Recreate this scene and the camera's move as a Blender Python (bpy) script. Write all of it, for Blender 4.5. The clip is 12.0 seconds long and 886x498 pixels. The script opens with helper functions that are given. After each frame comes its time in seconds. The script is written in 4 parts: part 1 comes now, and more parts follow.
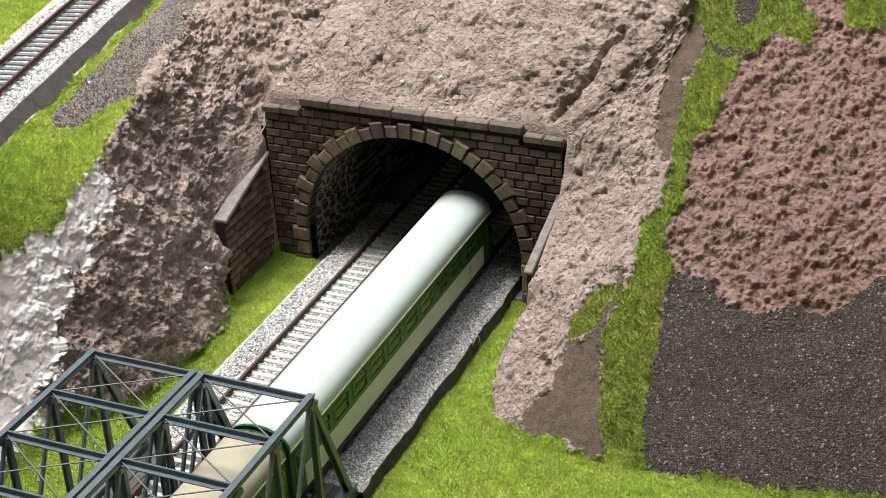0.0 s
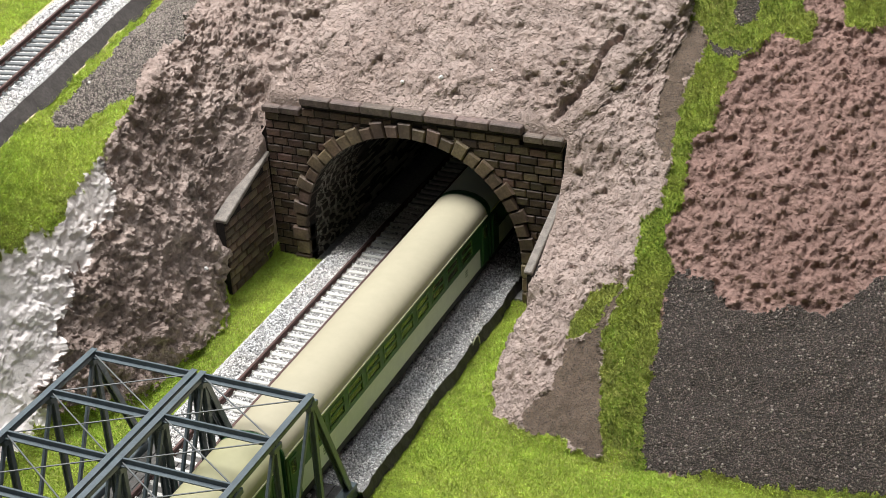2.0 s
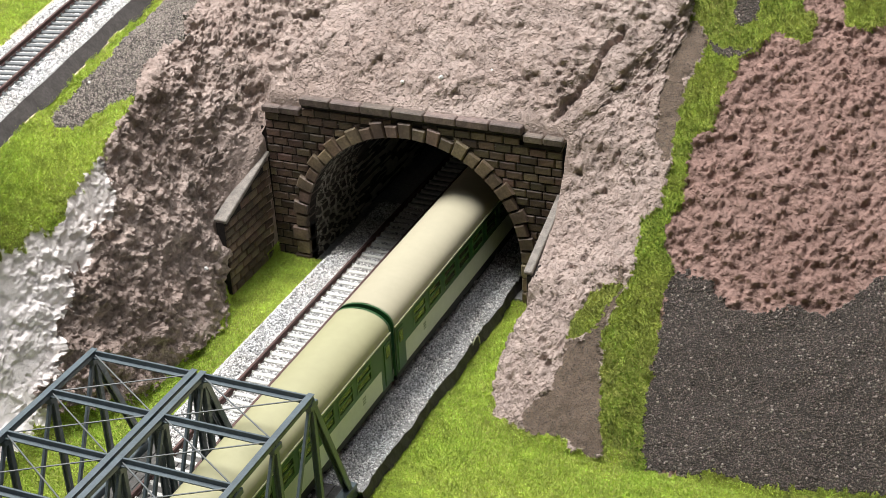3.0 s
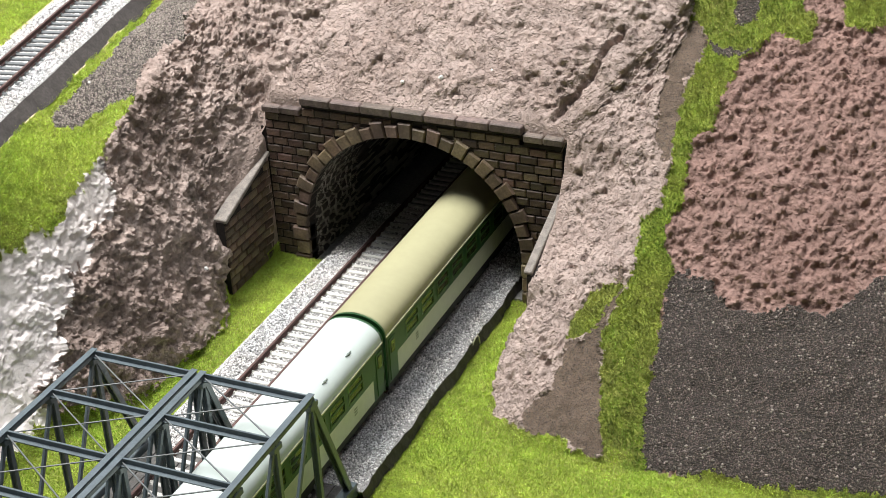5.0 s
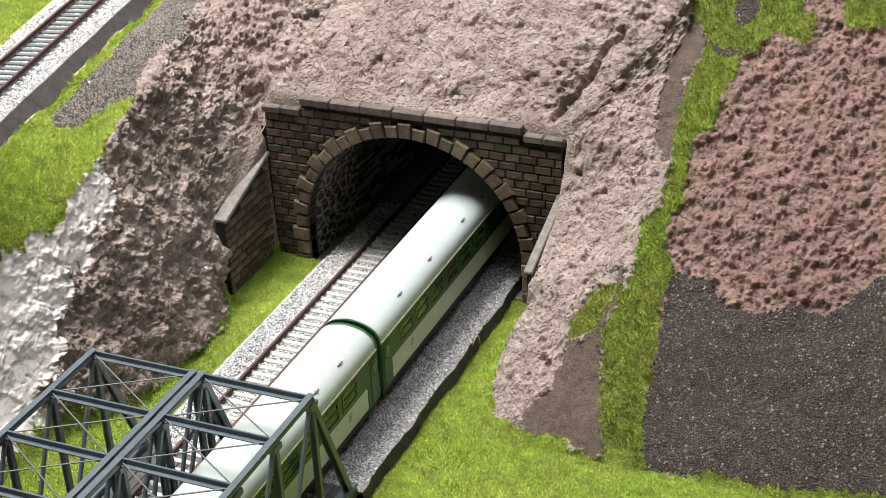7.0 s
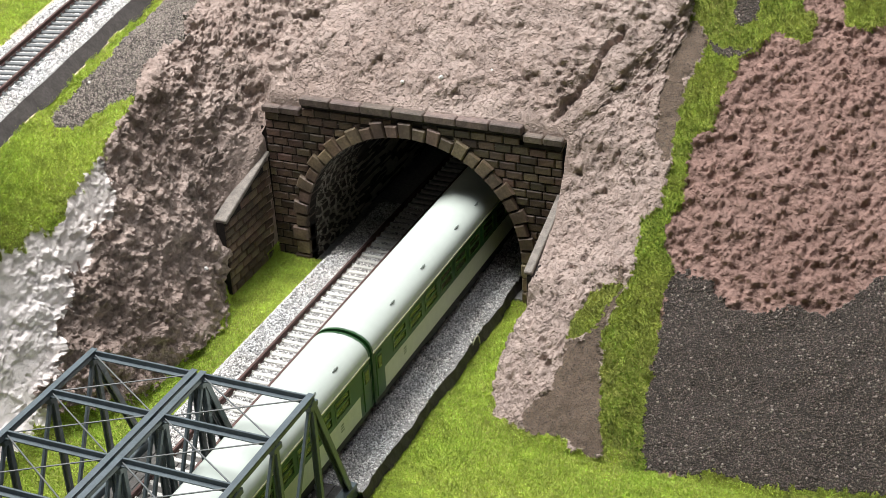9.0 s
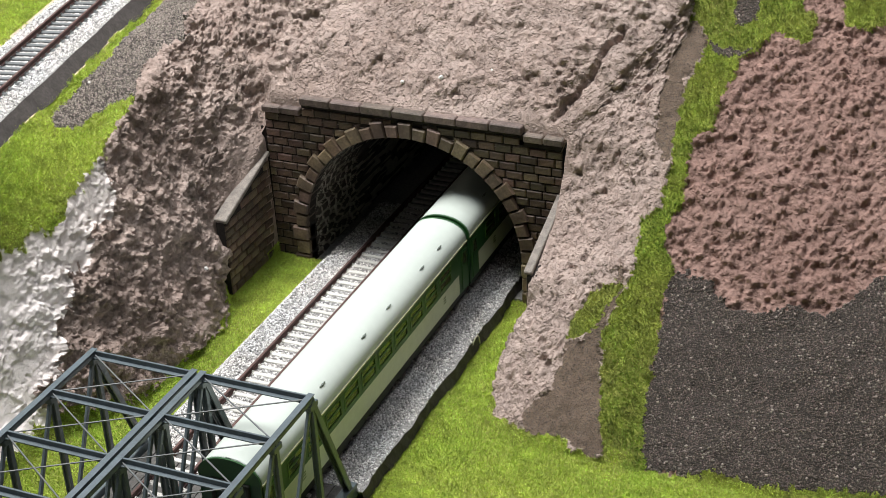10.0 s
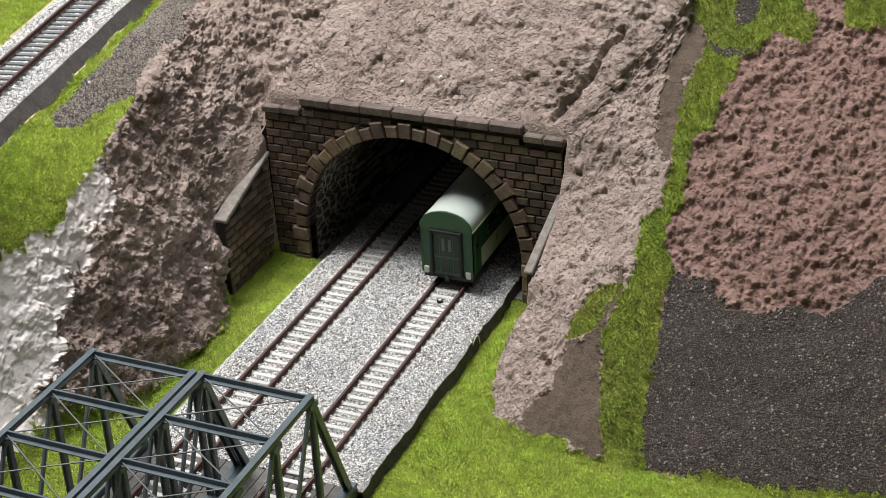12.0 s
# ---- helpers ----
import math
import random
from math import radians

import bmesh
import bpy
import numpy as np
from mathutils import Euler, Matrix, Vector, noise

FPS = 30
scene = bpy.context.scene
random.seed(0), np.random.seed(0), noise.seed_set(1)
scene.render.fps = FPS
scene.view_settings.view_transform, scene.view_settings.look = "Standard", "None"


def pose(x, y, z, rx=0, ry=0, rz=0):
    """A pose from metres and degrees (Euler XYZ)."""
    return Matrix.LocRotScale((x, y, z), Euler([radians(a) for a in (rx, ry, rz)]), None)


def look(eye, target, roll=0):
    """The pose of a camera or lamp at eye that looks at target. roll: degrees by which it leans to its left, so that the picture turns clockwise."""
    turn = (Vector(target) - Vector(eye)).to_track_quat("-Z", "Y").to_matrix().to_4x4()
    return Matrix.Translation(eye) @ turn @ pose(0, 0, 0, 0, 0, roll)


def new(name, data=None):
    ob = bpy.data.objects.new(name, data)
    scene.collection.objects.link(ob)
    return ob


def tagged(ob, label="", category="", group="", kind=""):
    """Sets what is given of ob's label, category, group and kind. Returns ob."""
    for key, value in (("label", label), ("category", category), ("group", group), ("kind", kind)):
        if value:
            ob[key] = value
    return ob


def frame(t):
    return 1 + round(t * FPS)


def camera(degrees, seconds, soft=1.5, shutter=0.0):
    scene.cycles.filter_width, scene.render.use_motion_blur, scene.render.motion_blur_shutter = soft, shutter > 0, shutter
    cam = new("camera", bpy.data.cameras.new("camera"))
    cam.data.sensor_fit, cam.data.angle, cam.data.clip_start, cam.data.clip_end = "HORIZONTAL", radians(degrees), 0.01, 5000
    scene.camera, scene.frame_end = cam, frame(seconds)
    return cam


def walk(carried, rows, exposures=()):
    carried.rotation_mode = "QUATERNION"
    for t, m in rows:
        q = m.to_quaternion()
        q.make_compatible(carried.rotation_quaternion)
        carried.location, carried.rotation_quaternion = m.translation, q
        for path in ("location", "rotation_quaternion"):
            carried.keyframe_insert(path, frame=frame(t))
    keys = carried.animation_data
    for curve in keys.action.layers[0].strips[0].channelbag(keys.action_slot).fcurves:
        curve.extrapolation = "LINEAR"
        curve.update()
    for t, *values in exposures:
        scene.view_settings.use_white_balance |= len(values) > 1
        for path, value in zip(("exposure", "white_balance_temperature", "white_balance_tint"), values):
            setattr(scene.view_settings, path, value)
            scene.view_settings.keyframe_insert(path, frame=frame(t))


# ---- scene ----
# Millimetres are used for all shapes of this small-scale railway; MM turns them into metres.
MM = 0.001

# ---- camera ----
cam = camera(30.63, 12.0, 0.75)
EYE = Vector((371.48, -709.89, 446.62)) * MM
AIM = EYE + Vector((-0.364297, 0.794713, -0.485508))
VIEW = look(EYE, AIM, -3.052)
walk(cam, [(0.0, VIEW), (12.0, VIEW)], [(0.0, 0.0), (1.0, -0.08), (1.5, -0.08), (2.5, 0.06), (5.5, 0.17), (7.0, 0.1), (9.5, 0.0), (10.5, -0.14), (11.0, -0.2), (12.0, -0.3)])

# ---- light: a hall with a bright soft ceiling light, high to the west of the layout ----
world = bpy.data.worlds.new("hall_light")
scene.world = world
world.use_nodes = True
world.node_tree.nodes["Background"].inputs[0].default_value = (0.93, 0.97, 1.0, 1)
world.node_tree.nodes["Background"].inputs[1].default_value = 0.025


def area_lamp(name, wide, deep, watts, colour, eye, target):
    lamp = bpy.data.lights.new(name, "AREA")
    lamp.shape, lamp.size, lamp.size_y, lamp.energy, lamp.color = "RECTANGLE", wide, deep, watts, colour
    new(name, lamp).matrix_world = look(eye, target)


# a bright lamp over the west side of the layout, and an added broad overhead fill
area_lamp("hall_lamp", 0.5, 0.5, 31.0, (1.0, 0.985, 0.955), (-0.38, -0.06, 1.24), (0.0, -0.06, 0.03))
area_lamp("overhead_fill", 2.3, 2.2, 34.0, (0.95, 0.98, 1.0), (0.05, 0.1, 2.2), (0.05, 0.11, 0.0))


# ---- materials ----
def material(name, base, rough=0.8, metal=0.0, vary=0.15, scale=0.25, tint=None, bump=0.3, bump_scale=1.2, bump_depth=1.0, spec=0.5, per_piece=0.0, per_island=0.0, spots=None, torn=None):
    """A procedural surface: base colour, broad and fine mottling, relief; sizes of the noise in 1/mm."""
    m = bpy.data.materials.new(name)
    m.use_nodes = True
    nt = m.node_tree
    n, l = nt.nodes, nt.links
    b = n["Principled BSDF"]
    b.inputs["Roughness"].default_value = rough
    b.inputs["Metallic"].default_value = metal
    b.inputs["Specular IOR Level"].default_value = spec
    tc = n.new("ShaderNodeTexCoord")
    mp = n.new("ShaderNodeMapping")
    mp.inputs["Scale"].default_value = (1000, 1000, 1000)
    l.new(tc.outputs["Object"], mp.inputs[0])
    col = n.new("ShaderNodeRGB")
    col.outputs[0].default_value = (*base, 1)
    out = col.outputs[0]

    def noise_tex(sc, detail=4.0, rgh=0.6):
        t = n.new("ShaderNodeTexNoise")
        t.inputs["Scale"].default_value, t.inputs["Detail"].default_value, t.inputs["Roughness"].default_value = sc, detail, rgh
        l.new(mp.outputs[0], t.inputs["Vector"])
        return t.outputs["Fac"]

    def mix(fac, a, bcol, mode="MIX"):
        x = n.new("ShaderNodeMix")
        x.data_type, x.blend_type = "RGBA", mode
        if isinstance(fac, float):
            x.inputs[0].default_value = fac
        else:
            l.new(fac, x.inputs[0])
        l.new(a, x.inputs[6])
        if isinstance(bcol, tuple):
            x.inputs[7].default_value = (*bcol, 1)
        else:
            l.new(bcol, x.inputs[7])
        return x.outputs[2]

    def ramp(v, lo, hi, a=0.0, c=1.0):
        r = n.new("ShaderNodeMapRange")
        r.inputs[1].default_value, r.inputs[2].default_value, r.inputs[3].default_value, r.inputs[4].default_value = lo, hi, a, c
        l.new(v, r.inputs[0])
        return r.outputs[0]

    def torn_height(grain, amounts):
        """Relief of torn plaster: flakes with sharp rims, round crumbs and pits, over the fine grain."""
        flakes, crumbs, pits = amounts

        def plus(a, b, k):
            x = n.new("ShaderNodeMath")
            x.operation = "MULTIPLY_ADD"
            l.new(b, x.inputs[0])
            x.inputs[1].default_value = k
            l.new(a, x.inputs[2])
            return x.outputs[0]

        bend = n.new("ShaderNodeVectorMath")
        bend.operation = "MULTIPLY_ADD"
        w = n.new("ShaderNodeTexNoise")
        w.inputs["Scale"].default_value, w.inputs["Detail"].default_value = 0.5, 3.0
        l.new(mp.outputs[0], w.inputs["Vector"])
        l.new(w.outputs["Color"], bend.inputs[0])
        bend.inputs[1].default_value = (2.4, 2.4, 2.4)
        l.new(mp.outputs[0], bend.inputs[2])

        def balls(sc, big):
            v = n.new("ShaderNodeTexVoronoi")
            v.inputs["Scale"].default_value = sc
            l.new(bend.outputs[0], v.inputs["Vector"])
            return ramp(v.outputs["Distance"], big, big * 0.3)

        h = plus(ramp(grain, 0, 1, 0, 0.25), ramp(noise_tex(0.2, 5.0, 0.6), 0.5, 0.54), flakes)
        h = plus(h, ramp(noise_tex(0.45, 4.0, 0.6), 0.52, 0.56), flakes * 0.6)
        h = plus(h, balls(0.42, 0.38), crumbs)
        h = plus(h, balls(0.8, 0.4), crumbs * 0.2)
        return plus(h, balls(0.3, 0.26), -pits)

    if tint:
        out = mix(ramp(noise_tex(scale * 0.15), 0.38, 0.62), out, tint)
    if vary:
        hs = n.new("ShaderNodeHueSaturation")
        l.new(ramp(noise_tex(scale), 0.3, 0.7, 1 - vary, 1 + vary), hs.inputs["Value"])
        l.new(out, hs.inputs["Color"])
        hs2 = n.new("ShaderNodeHueSaturation")
        l.new(ramp(noise_tex(scale * 6, 3.0), 0.3, 0.7, 1 - vary * 0.8, 1 + vary * 0.8), hs2.inputs["Value"])
        l.new(hs.outputs[0], hs2.inputs["Color"])
        out = hs2.outputs[0]
    if spots:
        out = mix(ramp(noise_tex(spots[1], 5.0, 0.7), spots[2], spots[2] + 0.08), out, spots[0])
    if per_piece or per_island:
        if per_piece:
            r = n.new("ShaderNodeObjectInfo").outputs["Random"]
            amt = per_piece
        else:
            r = n.new("ShaderNodeNewGeometry").outputs["Random Per Island"]
            amt = per_island
        hs = n.new("ShaderNodeHueSaturation")
        l.new(ramp(r, 0, 1, 1 - amt, 1 + amt), hs.inputs["Value"])
        mul = n.new("ShaderNodeMath")
        mul.operation = "FRACT"
        m7 = n.new("ShaderNodeMath")
        m7.operation = "MULTIPLY"
        m7.inputs[1].default_value = 7.31
        l.new(r, m7.inputs[0])
        l.new(m7.outputs[0], mul.inputs[0])
        l.new(ramp(mul.outputs[0], 0, 1, 0.5 - amt * 0.05, 0.5 + amt * 0.05), hs.inputs["Hue"])
        l.new(out, hs.inputs["Color"])
        out = hs.outputs[0]
    l.new(out, b.inputs["Base Color"])
    if bump:
        bp = n.new("ShaderNodeBump")
        bp.inputs["Strength"].default_value = bump
        bp.inputs["Distance"].default_value = bump_depth * MM
        height = noise_tex(bump_scale, 6.0, 0.65)
        if torn:
            height = torn_height(height, torn)
        l.new(height, bp.inputs["Height"])
        l.new(bp.outputs[0], b.inputs["Normal"])
    return m


M = {}
M["rock"] = material("rock", (0.305, 0.229, 0.198), 0.52, vary=0.16, scale=0.09, tint=(0.395, 0.308, 0.272), bump=0.8, bump_scale=0.9, bump_depth=1.4, spec=0.4, torn=(0.55, 0.8, 1.0))
# whiter plaster; overhead light is painted in by raising its colour further
M["pale_lit_rock"] = material("pale_lit_rock", (0.83, 0.765, 0.745), 0.6, vary=0.08, scale=0.06, tint=(0.72, 0.655, 0.63), bump=0.35, bump_scale=0.7, bump_depth=1.0, spec=0.3, spots=((0.46, 0.38, 0.35), 0.1, 0.66), torn=(0.5, 0.25, 0.6))
M["brown_rock"] = material("brown_rock", (0.26, 0.16, 0.134), 0.75, vary=0.16, scale=0.1, tint=(0.305, 0.195, 0.165), bump=0.8, bump_scale=0.9, bump_depth=1.2, spec=0.3, torn=(0.8, 1.2, 0.1))
M["soil"] = material("soil", (0.05, 0.042, 0.037), 0.95, vary=0.2, bump=0.8, bump_scale=1.2)
M["brown_soil"] = material("brown_soil", (0.16, 0.115, 0.085), 0.95, vary=0.2, bump=0.8, bump_scale=1.2)
M["turf"] = material("turf", (0.25, 0.31, 0.04), 0.95, vary=0.3, scale=0.2, tint=(0.22, 0.23, 0.05), bump=0.8, bump_scale=1.0)
M["board"] = material("board", (0.55, 0.46, 0.33), 0.85, vary=0.1, bump=0.2)
M["grass"] = material("grass", (0.38, 0.52, 0.085), 0.75, vary=0.25, scale=0.1, tint=(0.50, 0.60, 0.12), bump=0, spec=0.2, per_island=0.4)
M["grass_dark"] = material("grass_dark", (0.215, 0.31, 0.05), 0.75, vary=0.5, scale=0.14, tint=(0.31, 0.33, 0.085), bump=0, spec=0.2, per_island=0.5)
M["grain"] = material("grain", (0.10, 0.077, 0.066), 0.7, vary=0.25, bump=0, per_island=0.85)
M["bank_grain"] = material("bank_grain", (0.21, 0.18, 0.158), 0.85, vary=0.15, bump=0, per_island=0.7)
M["brown_grain"] = material("brown_grain", (0.115, 0.09, 0.074), 0.85, vary=0.2, bump=0, per_island=0.6)
M["ballast"] = material("ballast", (0.47, 0.47, 0.475), 0.8, vary=0.14, scale=0.2, tint=(0.51, 0.49, 0.475), bump=0, per_island=0.72)
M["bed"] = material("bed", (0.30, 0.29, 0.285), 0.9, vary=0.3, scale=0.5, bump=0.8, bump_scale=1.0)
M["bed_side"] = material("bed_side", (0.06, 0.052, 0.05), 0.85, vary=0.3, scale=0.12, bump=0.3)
M["brick"] = material("brick", (0.098, 0.062, 0.050), 0.52, vary=0.35, scale=0.16, tint=(0.135, 0.095, 0.060), bump=0.6, bump_scale=0.6, per_piece=0.55)
M["mortar"] = material("mortar", (0.022, 0.017, 0.015), 0.9, vary=0.2, bump=0.5)
M["voussoir"] = material("voussoir", (0.115, 0.08, 0.062), 0.5, vary=0.35, scale=0.12, tint=(0.20, 0.145, 0.09), bump=0.6, bump_scale=0.5, per_piece=0.4)
M["coping"] = material("coping", (0.135, 0.102, 0.088), 0.6, vary=0.4, scale=0.25, bump=0.6, bump_scale=0.5, per_piece=0.35)
M["wing"] = material("wing", (0.20, 0.175, 0.155), 0.7, vary=0.3, scale=0.2, bump=0.5)
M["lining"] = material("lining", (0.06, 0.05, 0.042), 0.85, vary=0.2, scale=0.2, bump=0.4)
M["lining_joint"] = material("lining_joint", (0.36, 0.33, 0.28), 0.9, vary=0.2, scale=0.3, bump=0.3)
M["light_stop_black"] = material("light_stop_black", (0.02, 0.02, 0.02), 0.9, vary=0.1, bump=0.2)
M["rail"] = material("rail", (0.075, 0.034, 0.03), 0.6, vary=0.25, scale=0.3, bump=0.2)
M["rail_head"] = material("rail_head", (0.11, 0.062, 0.055), 0.5, metal=0.2, vary=0.2, scale=0.3, bump=0.1)
M["sleeper"] = material("sleeper", (0.56, 0.55, 0.52), 0.85, vary=0.15, scale=0.4, bump=0.3, per_piece=0.12, spots=((0.36, 0.33, 0.30), 0.5, 0.62))
M["sleeper_dark"] = material("sleeper_dark", (0.13, 0.14, 0.145), 0.8, vary=0.2, scale=0.4, bump=0.3, per_piece=0.2, spots=((0.3, 0.31, 0.32), 0.6, 0.64))
M["steel"] = material("steel", (0.10, 0.124, 0.14), 0.3, vary=0.15, scale=0.2, bump=0.12, spec=0.5)
M["steel_wire"] = material("steel_wire", (0.13, 0.14, 0.145), 0.5, vary=0.1, bump=0)
M["deck"] = material("deck", (0.105, 0.10, 0.095), 0.8, vary=0.3, scale=0.3, bump=0.4, per_piece=0.25)
M["green"] = material("green", (0.022, 0.085, 0.026), 0.38, vary=0.06, bump=0.0)
# the coach green again, darkened to paint shade on the end walls
M["shaded_green"] = material("shaded_green", (0.015, 0.07, 0.03), 0.42, vary=0.06, bump=0.0)
# near-black green: the deep doorway's shade, painted on the flat end door
M["recess_shade_green"] = material("recess_shade_green", (0.008, 0.026, 0.012), 0.4, vary=0.06, bump=0.0)
M["seats"] = material("seats", (0.09, 0.11, 0.055), 0.8, vary=0.3, scale=0.15, bump=0.1)
M["cream"] = material("cream", (0.60, 0.62, 0.53), 0.4, vary=0.05, bump=0.0)
M["gutter"] = material("gutter", (0.62, 0.60, 0.42), 0.45, vary=0.05, bump=0.0)
M["frame_green"] = material("frame_green", (0.05, 0.115, 0.028), 0.4, vary=0.1, bump=0.0)
M["black"] = material("black", (0.012, 0.013, 0.013), 0.6, vary=0.2, bump=0.1)
M["rubber"] = material("rubber", (0.02, 0.022, 0.02), 0.85, vary=0.1, bump=0.1)
M["grey_mark"] = material("grey_mark", (0.22, 0.26, 0.18), 0.6, vary=0.1, bump=0.0)
M["roof_mint"] = material("roof_mint", (0.51, 0.575, 0.55), 0.55, vary=0.03, scale=0.03, bump=0.03)
M["roof_beige"] = material("roof_beige", (0.40, 0.365, 0.265), 0.5, vary=0.04, scale=0.03, bump=0.03)
M["roof_olive"] = material("roof_olive", (0.335, 0.32, 0.19), 0.55, vary=0.04, scale=0.03, bump=0.03)
M["roof_white"] = material("roof_white", (0.50, 0.56, 0.54), 0.55, vary=0.03, scale=0.03, bump=0.03)
M["roof_pale"] = material("roof_pale", (0.485, 0.535, 0.50), 0.55, vary=0.03, scale=0.03, bump=0.03)
M["vent"] = material("vent", (0.16, 0.19, 0.17), 0.6, vary=0.1, bump=0.0)
M["pebble"] = material("pebble", (0.75, 0.74, 0.72), 0.7, vary=0.1, bump=0.1)
M["glue"] = material("glue", (0.62, 0.58, 0.50), 0.5, vary=0.1, bump=0.1)


def glass(name, colour):
    m = bpy.data.materials.new(name)
    m.use_nodes = True
    b = m.node_tree.nodes["Principled BSDF"]
    b.inputs["Base Color"].default_value = (*colour, 1)
    b.inputs["Roughness"].default_value = 0.12
    b.inputs["Transmission Weight"].default_value = 0.35
    b.inputs["IOR"].default_value = 1.49
    return m


M["pane"] = glass("pane", (0.085, 0.11, 0.055))
M["slot"] = glass("slot", (0.16, 0.22, 0.18))


# ---- building helpers ----
def solid(name, verts, faces, mats, smooth=False):
    """A mesh from millimetre points; mats is one material or a list."""
    me = bpy.data.meshes.new(name)
    me.from_pydata((np.asarray(verts, float) * MM).tolist(), [], faces)
    for mm in (mats if isinstance(mats, list) else [mats]):
        me.materials.append(mm)
    if smooth:
        me.shade_smooth()
    me.update()
    return me


def piece(name, me, parent, m=None, label=""):
    ob = new(name, me)
    ob.parent = parent
    if m is not None:
        ob.matrix_basis = m
    return tagged(ob, label)


def part(name, bm, mat, parent, label="", smooth=False):
    """Links a millimetre bmesh as one mesh object under a thing or part."""
    bmesh.ops.scale(bm, vec=(MM, MM, MM), verts=bm.verts)
    bmesh.ops.recalc_face_normals(bm, faces=bm.faces)
    me = bpy.data.meshes.new(name)
    bm.to_mesh(me)
    bm.free()
    me.materials.append(mat)
    if smooth:
        me.shade_smooth()
    return piece(name, me, parent, None, label)


def thing(name, label, category, group="", kind="", m=None):
    ob = new(name)
    ob.empty_display_size = 0.01
    if m is not None:
        ob.matrix_basis = m
    return tagged(ob, label, category, group, kind)


def at(x, y, z, rx=0, ry=0, rz=0):
    return pose(x * MM, y * MM, z * MM, rx, ry, rz)


def block(bm, x0, x1, y0, y1, z0, z1, bev=0.0):
    """Adds a box with chamfered edges."""
    r = bmesh.ops.create_cube(bm, size=1.0)
    bmesh.ops.transform(bm, matrix=Matrix.LocRotScale(((x0 + x1) / 2, (y0 + y1) / 2, (z0 + z1) / 2), None, (x1 - x0, y1 - y0, z1 - z0)), verts=r["verts"])
    if bev:
        es = list({e for v in r["verts"] for e in v.link_edges})
        bmesh.ops.bevel(bm, geom=es, offset=bev, segments=1, affect="EDGES", profile=0.5)
    return bm


def bar(bm, a, b, w, h, up=(0, 0, 1), bev=0.0):
    """Adds a straight bar of section w x h from a to b."""
    a, b = Vector(a), Vector(b)
    d = b - a
    y = d.normalized()
    x = y.cross(Vector(up)).normalized()
    z = x.cross(y)
    r = bmesh.ops.create_cube(bm, size=1.0)
    mt = Matrix((x, y, z)).transposed().to_4x4()
    mt.translation = (a + b) / 2
    bmesh.ops.transform(bm, matrix=mt @ Matrix.Diagonal((w, d.length, h, 1)), verts=r["verts"])
    if bev:
        es = list({e for v in r["verts"] for e in v.link_edges})
        bmesh.ops.bevel(bm, geom=es, offset=bev, segments=1, affect="EDGES", profile=0.5)
    return bm


def rod(bm, a, b, r, n=6):
    a, b = Vector(a), Vector(b)
    c = bmesh.ops.create_cone(bm, cap_ends=True, segments=n, radius1=r, radius2=r, depth=(b - a).length)
    q = (b - a).to_track_quat("Z", "Y")
    bmesh.ops.transform(bm, matrix=Matrix.Translation((a + b) / 2) @ q.to_matrix().to_4x4(), verts=c["verts"])
    return bm


# ---- noise fields on arrays ----
def hash3(i, j, k, s=0):
    n = (i * 374761393 + j * 668265263 + k * 2147483647 + s * 974634777) & 0xFFFFFFFF
    n = ((n ^ (n >> 13)) * 1274126177) & 0xFFFFFFFF
    n = ((n ^ (n >> 16)) * 2246822519) & 0xFFFFFFFF
    return ((n ^ (n >> 15)) & 0xFFFF) / 65535.0


def value_noise(p, s=0):
    f = np.floor(p).astype(np.int64)
    u = p - f
    u = u * u * (3 - 2 * u)
    r = 0
    for a in (0, 1):
        for b in (0, 1):
            for c in (0, 1):
                w = np.where(a, u[:, 0], 1 - u[:, 0]) * np.where(b, u[:, 1], 1 - u[:, 1]) * np.where(c, u[:, 2], 1 - u[:, 2])
                r = r + w * hash3(f[:, 0] + a, f[:, 1] + b, f[:, 2] + c, s)
    return r * 2 - 1


def fbm(p, octaves=4, s=0, gain=0.5):
    r, a = 0, 1.0
    for o in range(octaves):
        r = r + a * value_noise(p * 2.0 ** o, s + o)
        a *= gain
    return r


def cells(p, s=0):
    """Distance to the nearest scattered point and that point's own random number."""
    f = np.floor(p).astype(np.int64)
    best = np.full(len(p), 9.0)
    own = np.zeros(len(p))
    for a in (-1, 0, 1):
        for b in (-1, 0, 1):
            for c in (-1, 0, 1):
                i, j, k = f[:, 0] + a, f[:, 1] + b, f[:, 2] + c
                d = (i + hash3(i, j, k, s) - p[:, 0]) ** 2 + (j + hash3(i, j, k, s + 1) - p[:, 1]) ** 2 + (k + hash3(i, j, k, s + 2) - p[:, 2]) ** 2
                near = d < best
                best = np.where(near, d, best)
                own = np.where(near, hash3(i, j, k, s + 3), own)
    return np.sqrt(best), own


# ---- the lie of the land ----
PORTAL_X, ARCH_Z, ARCH_R = 27.65, 12.9, 65.0
TRACK_X = (0.0, 55.3)
TUNNEL_END = 230.0


def upper_x(y):
    return -161 - 0.19 * (np.maximum(y, -420) + 77)


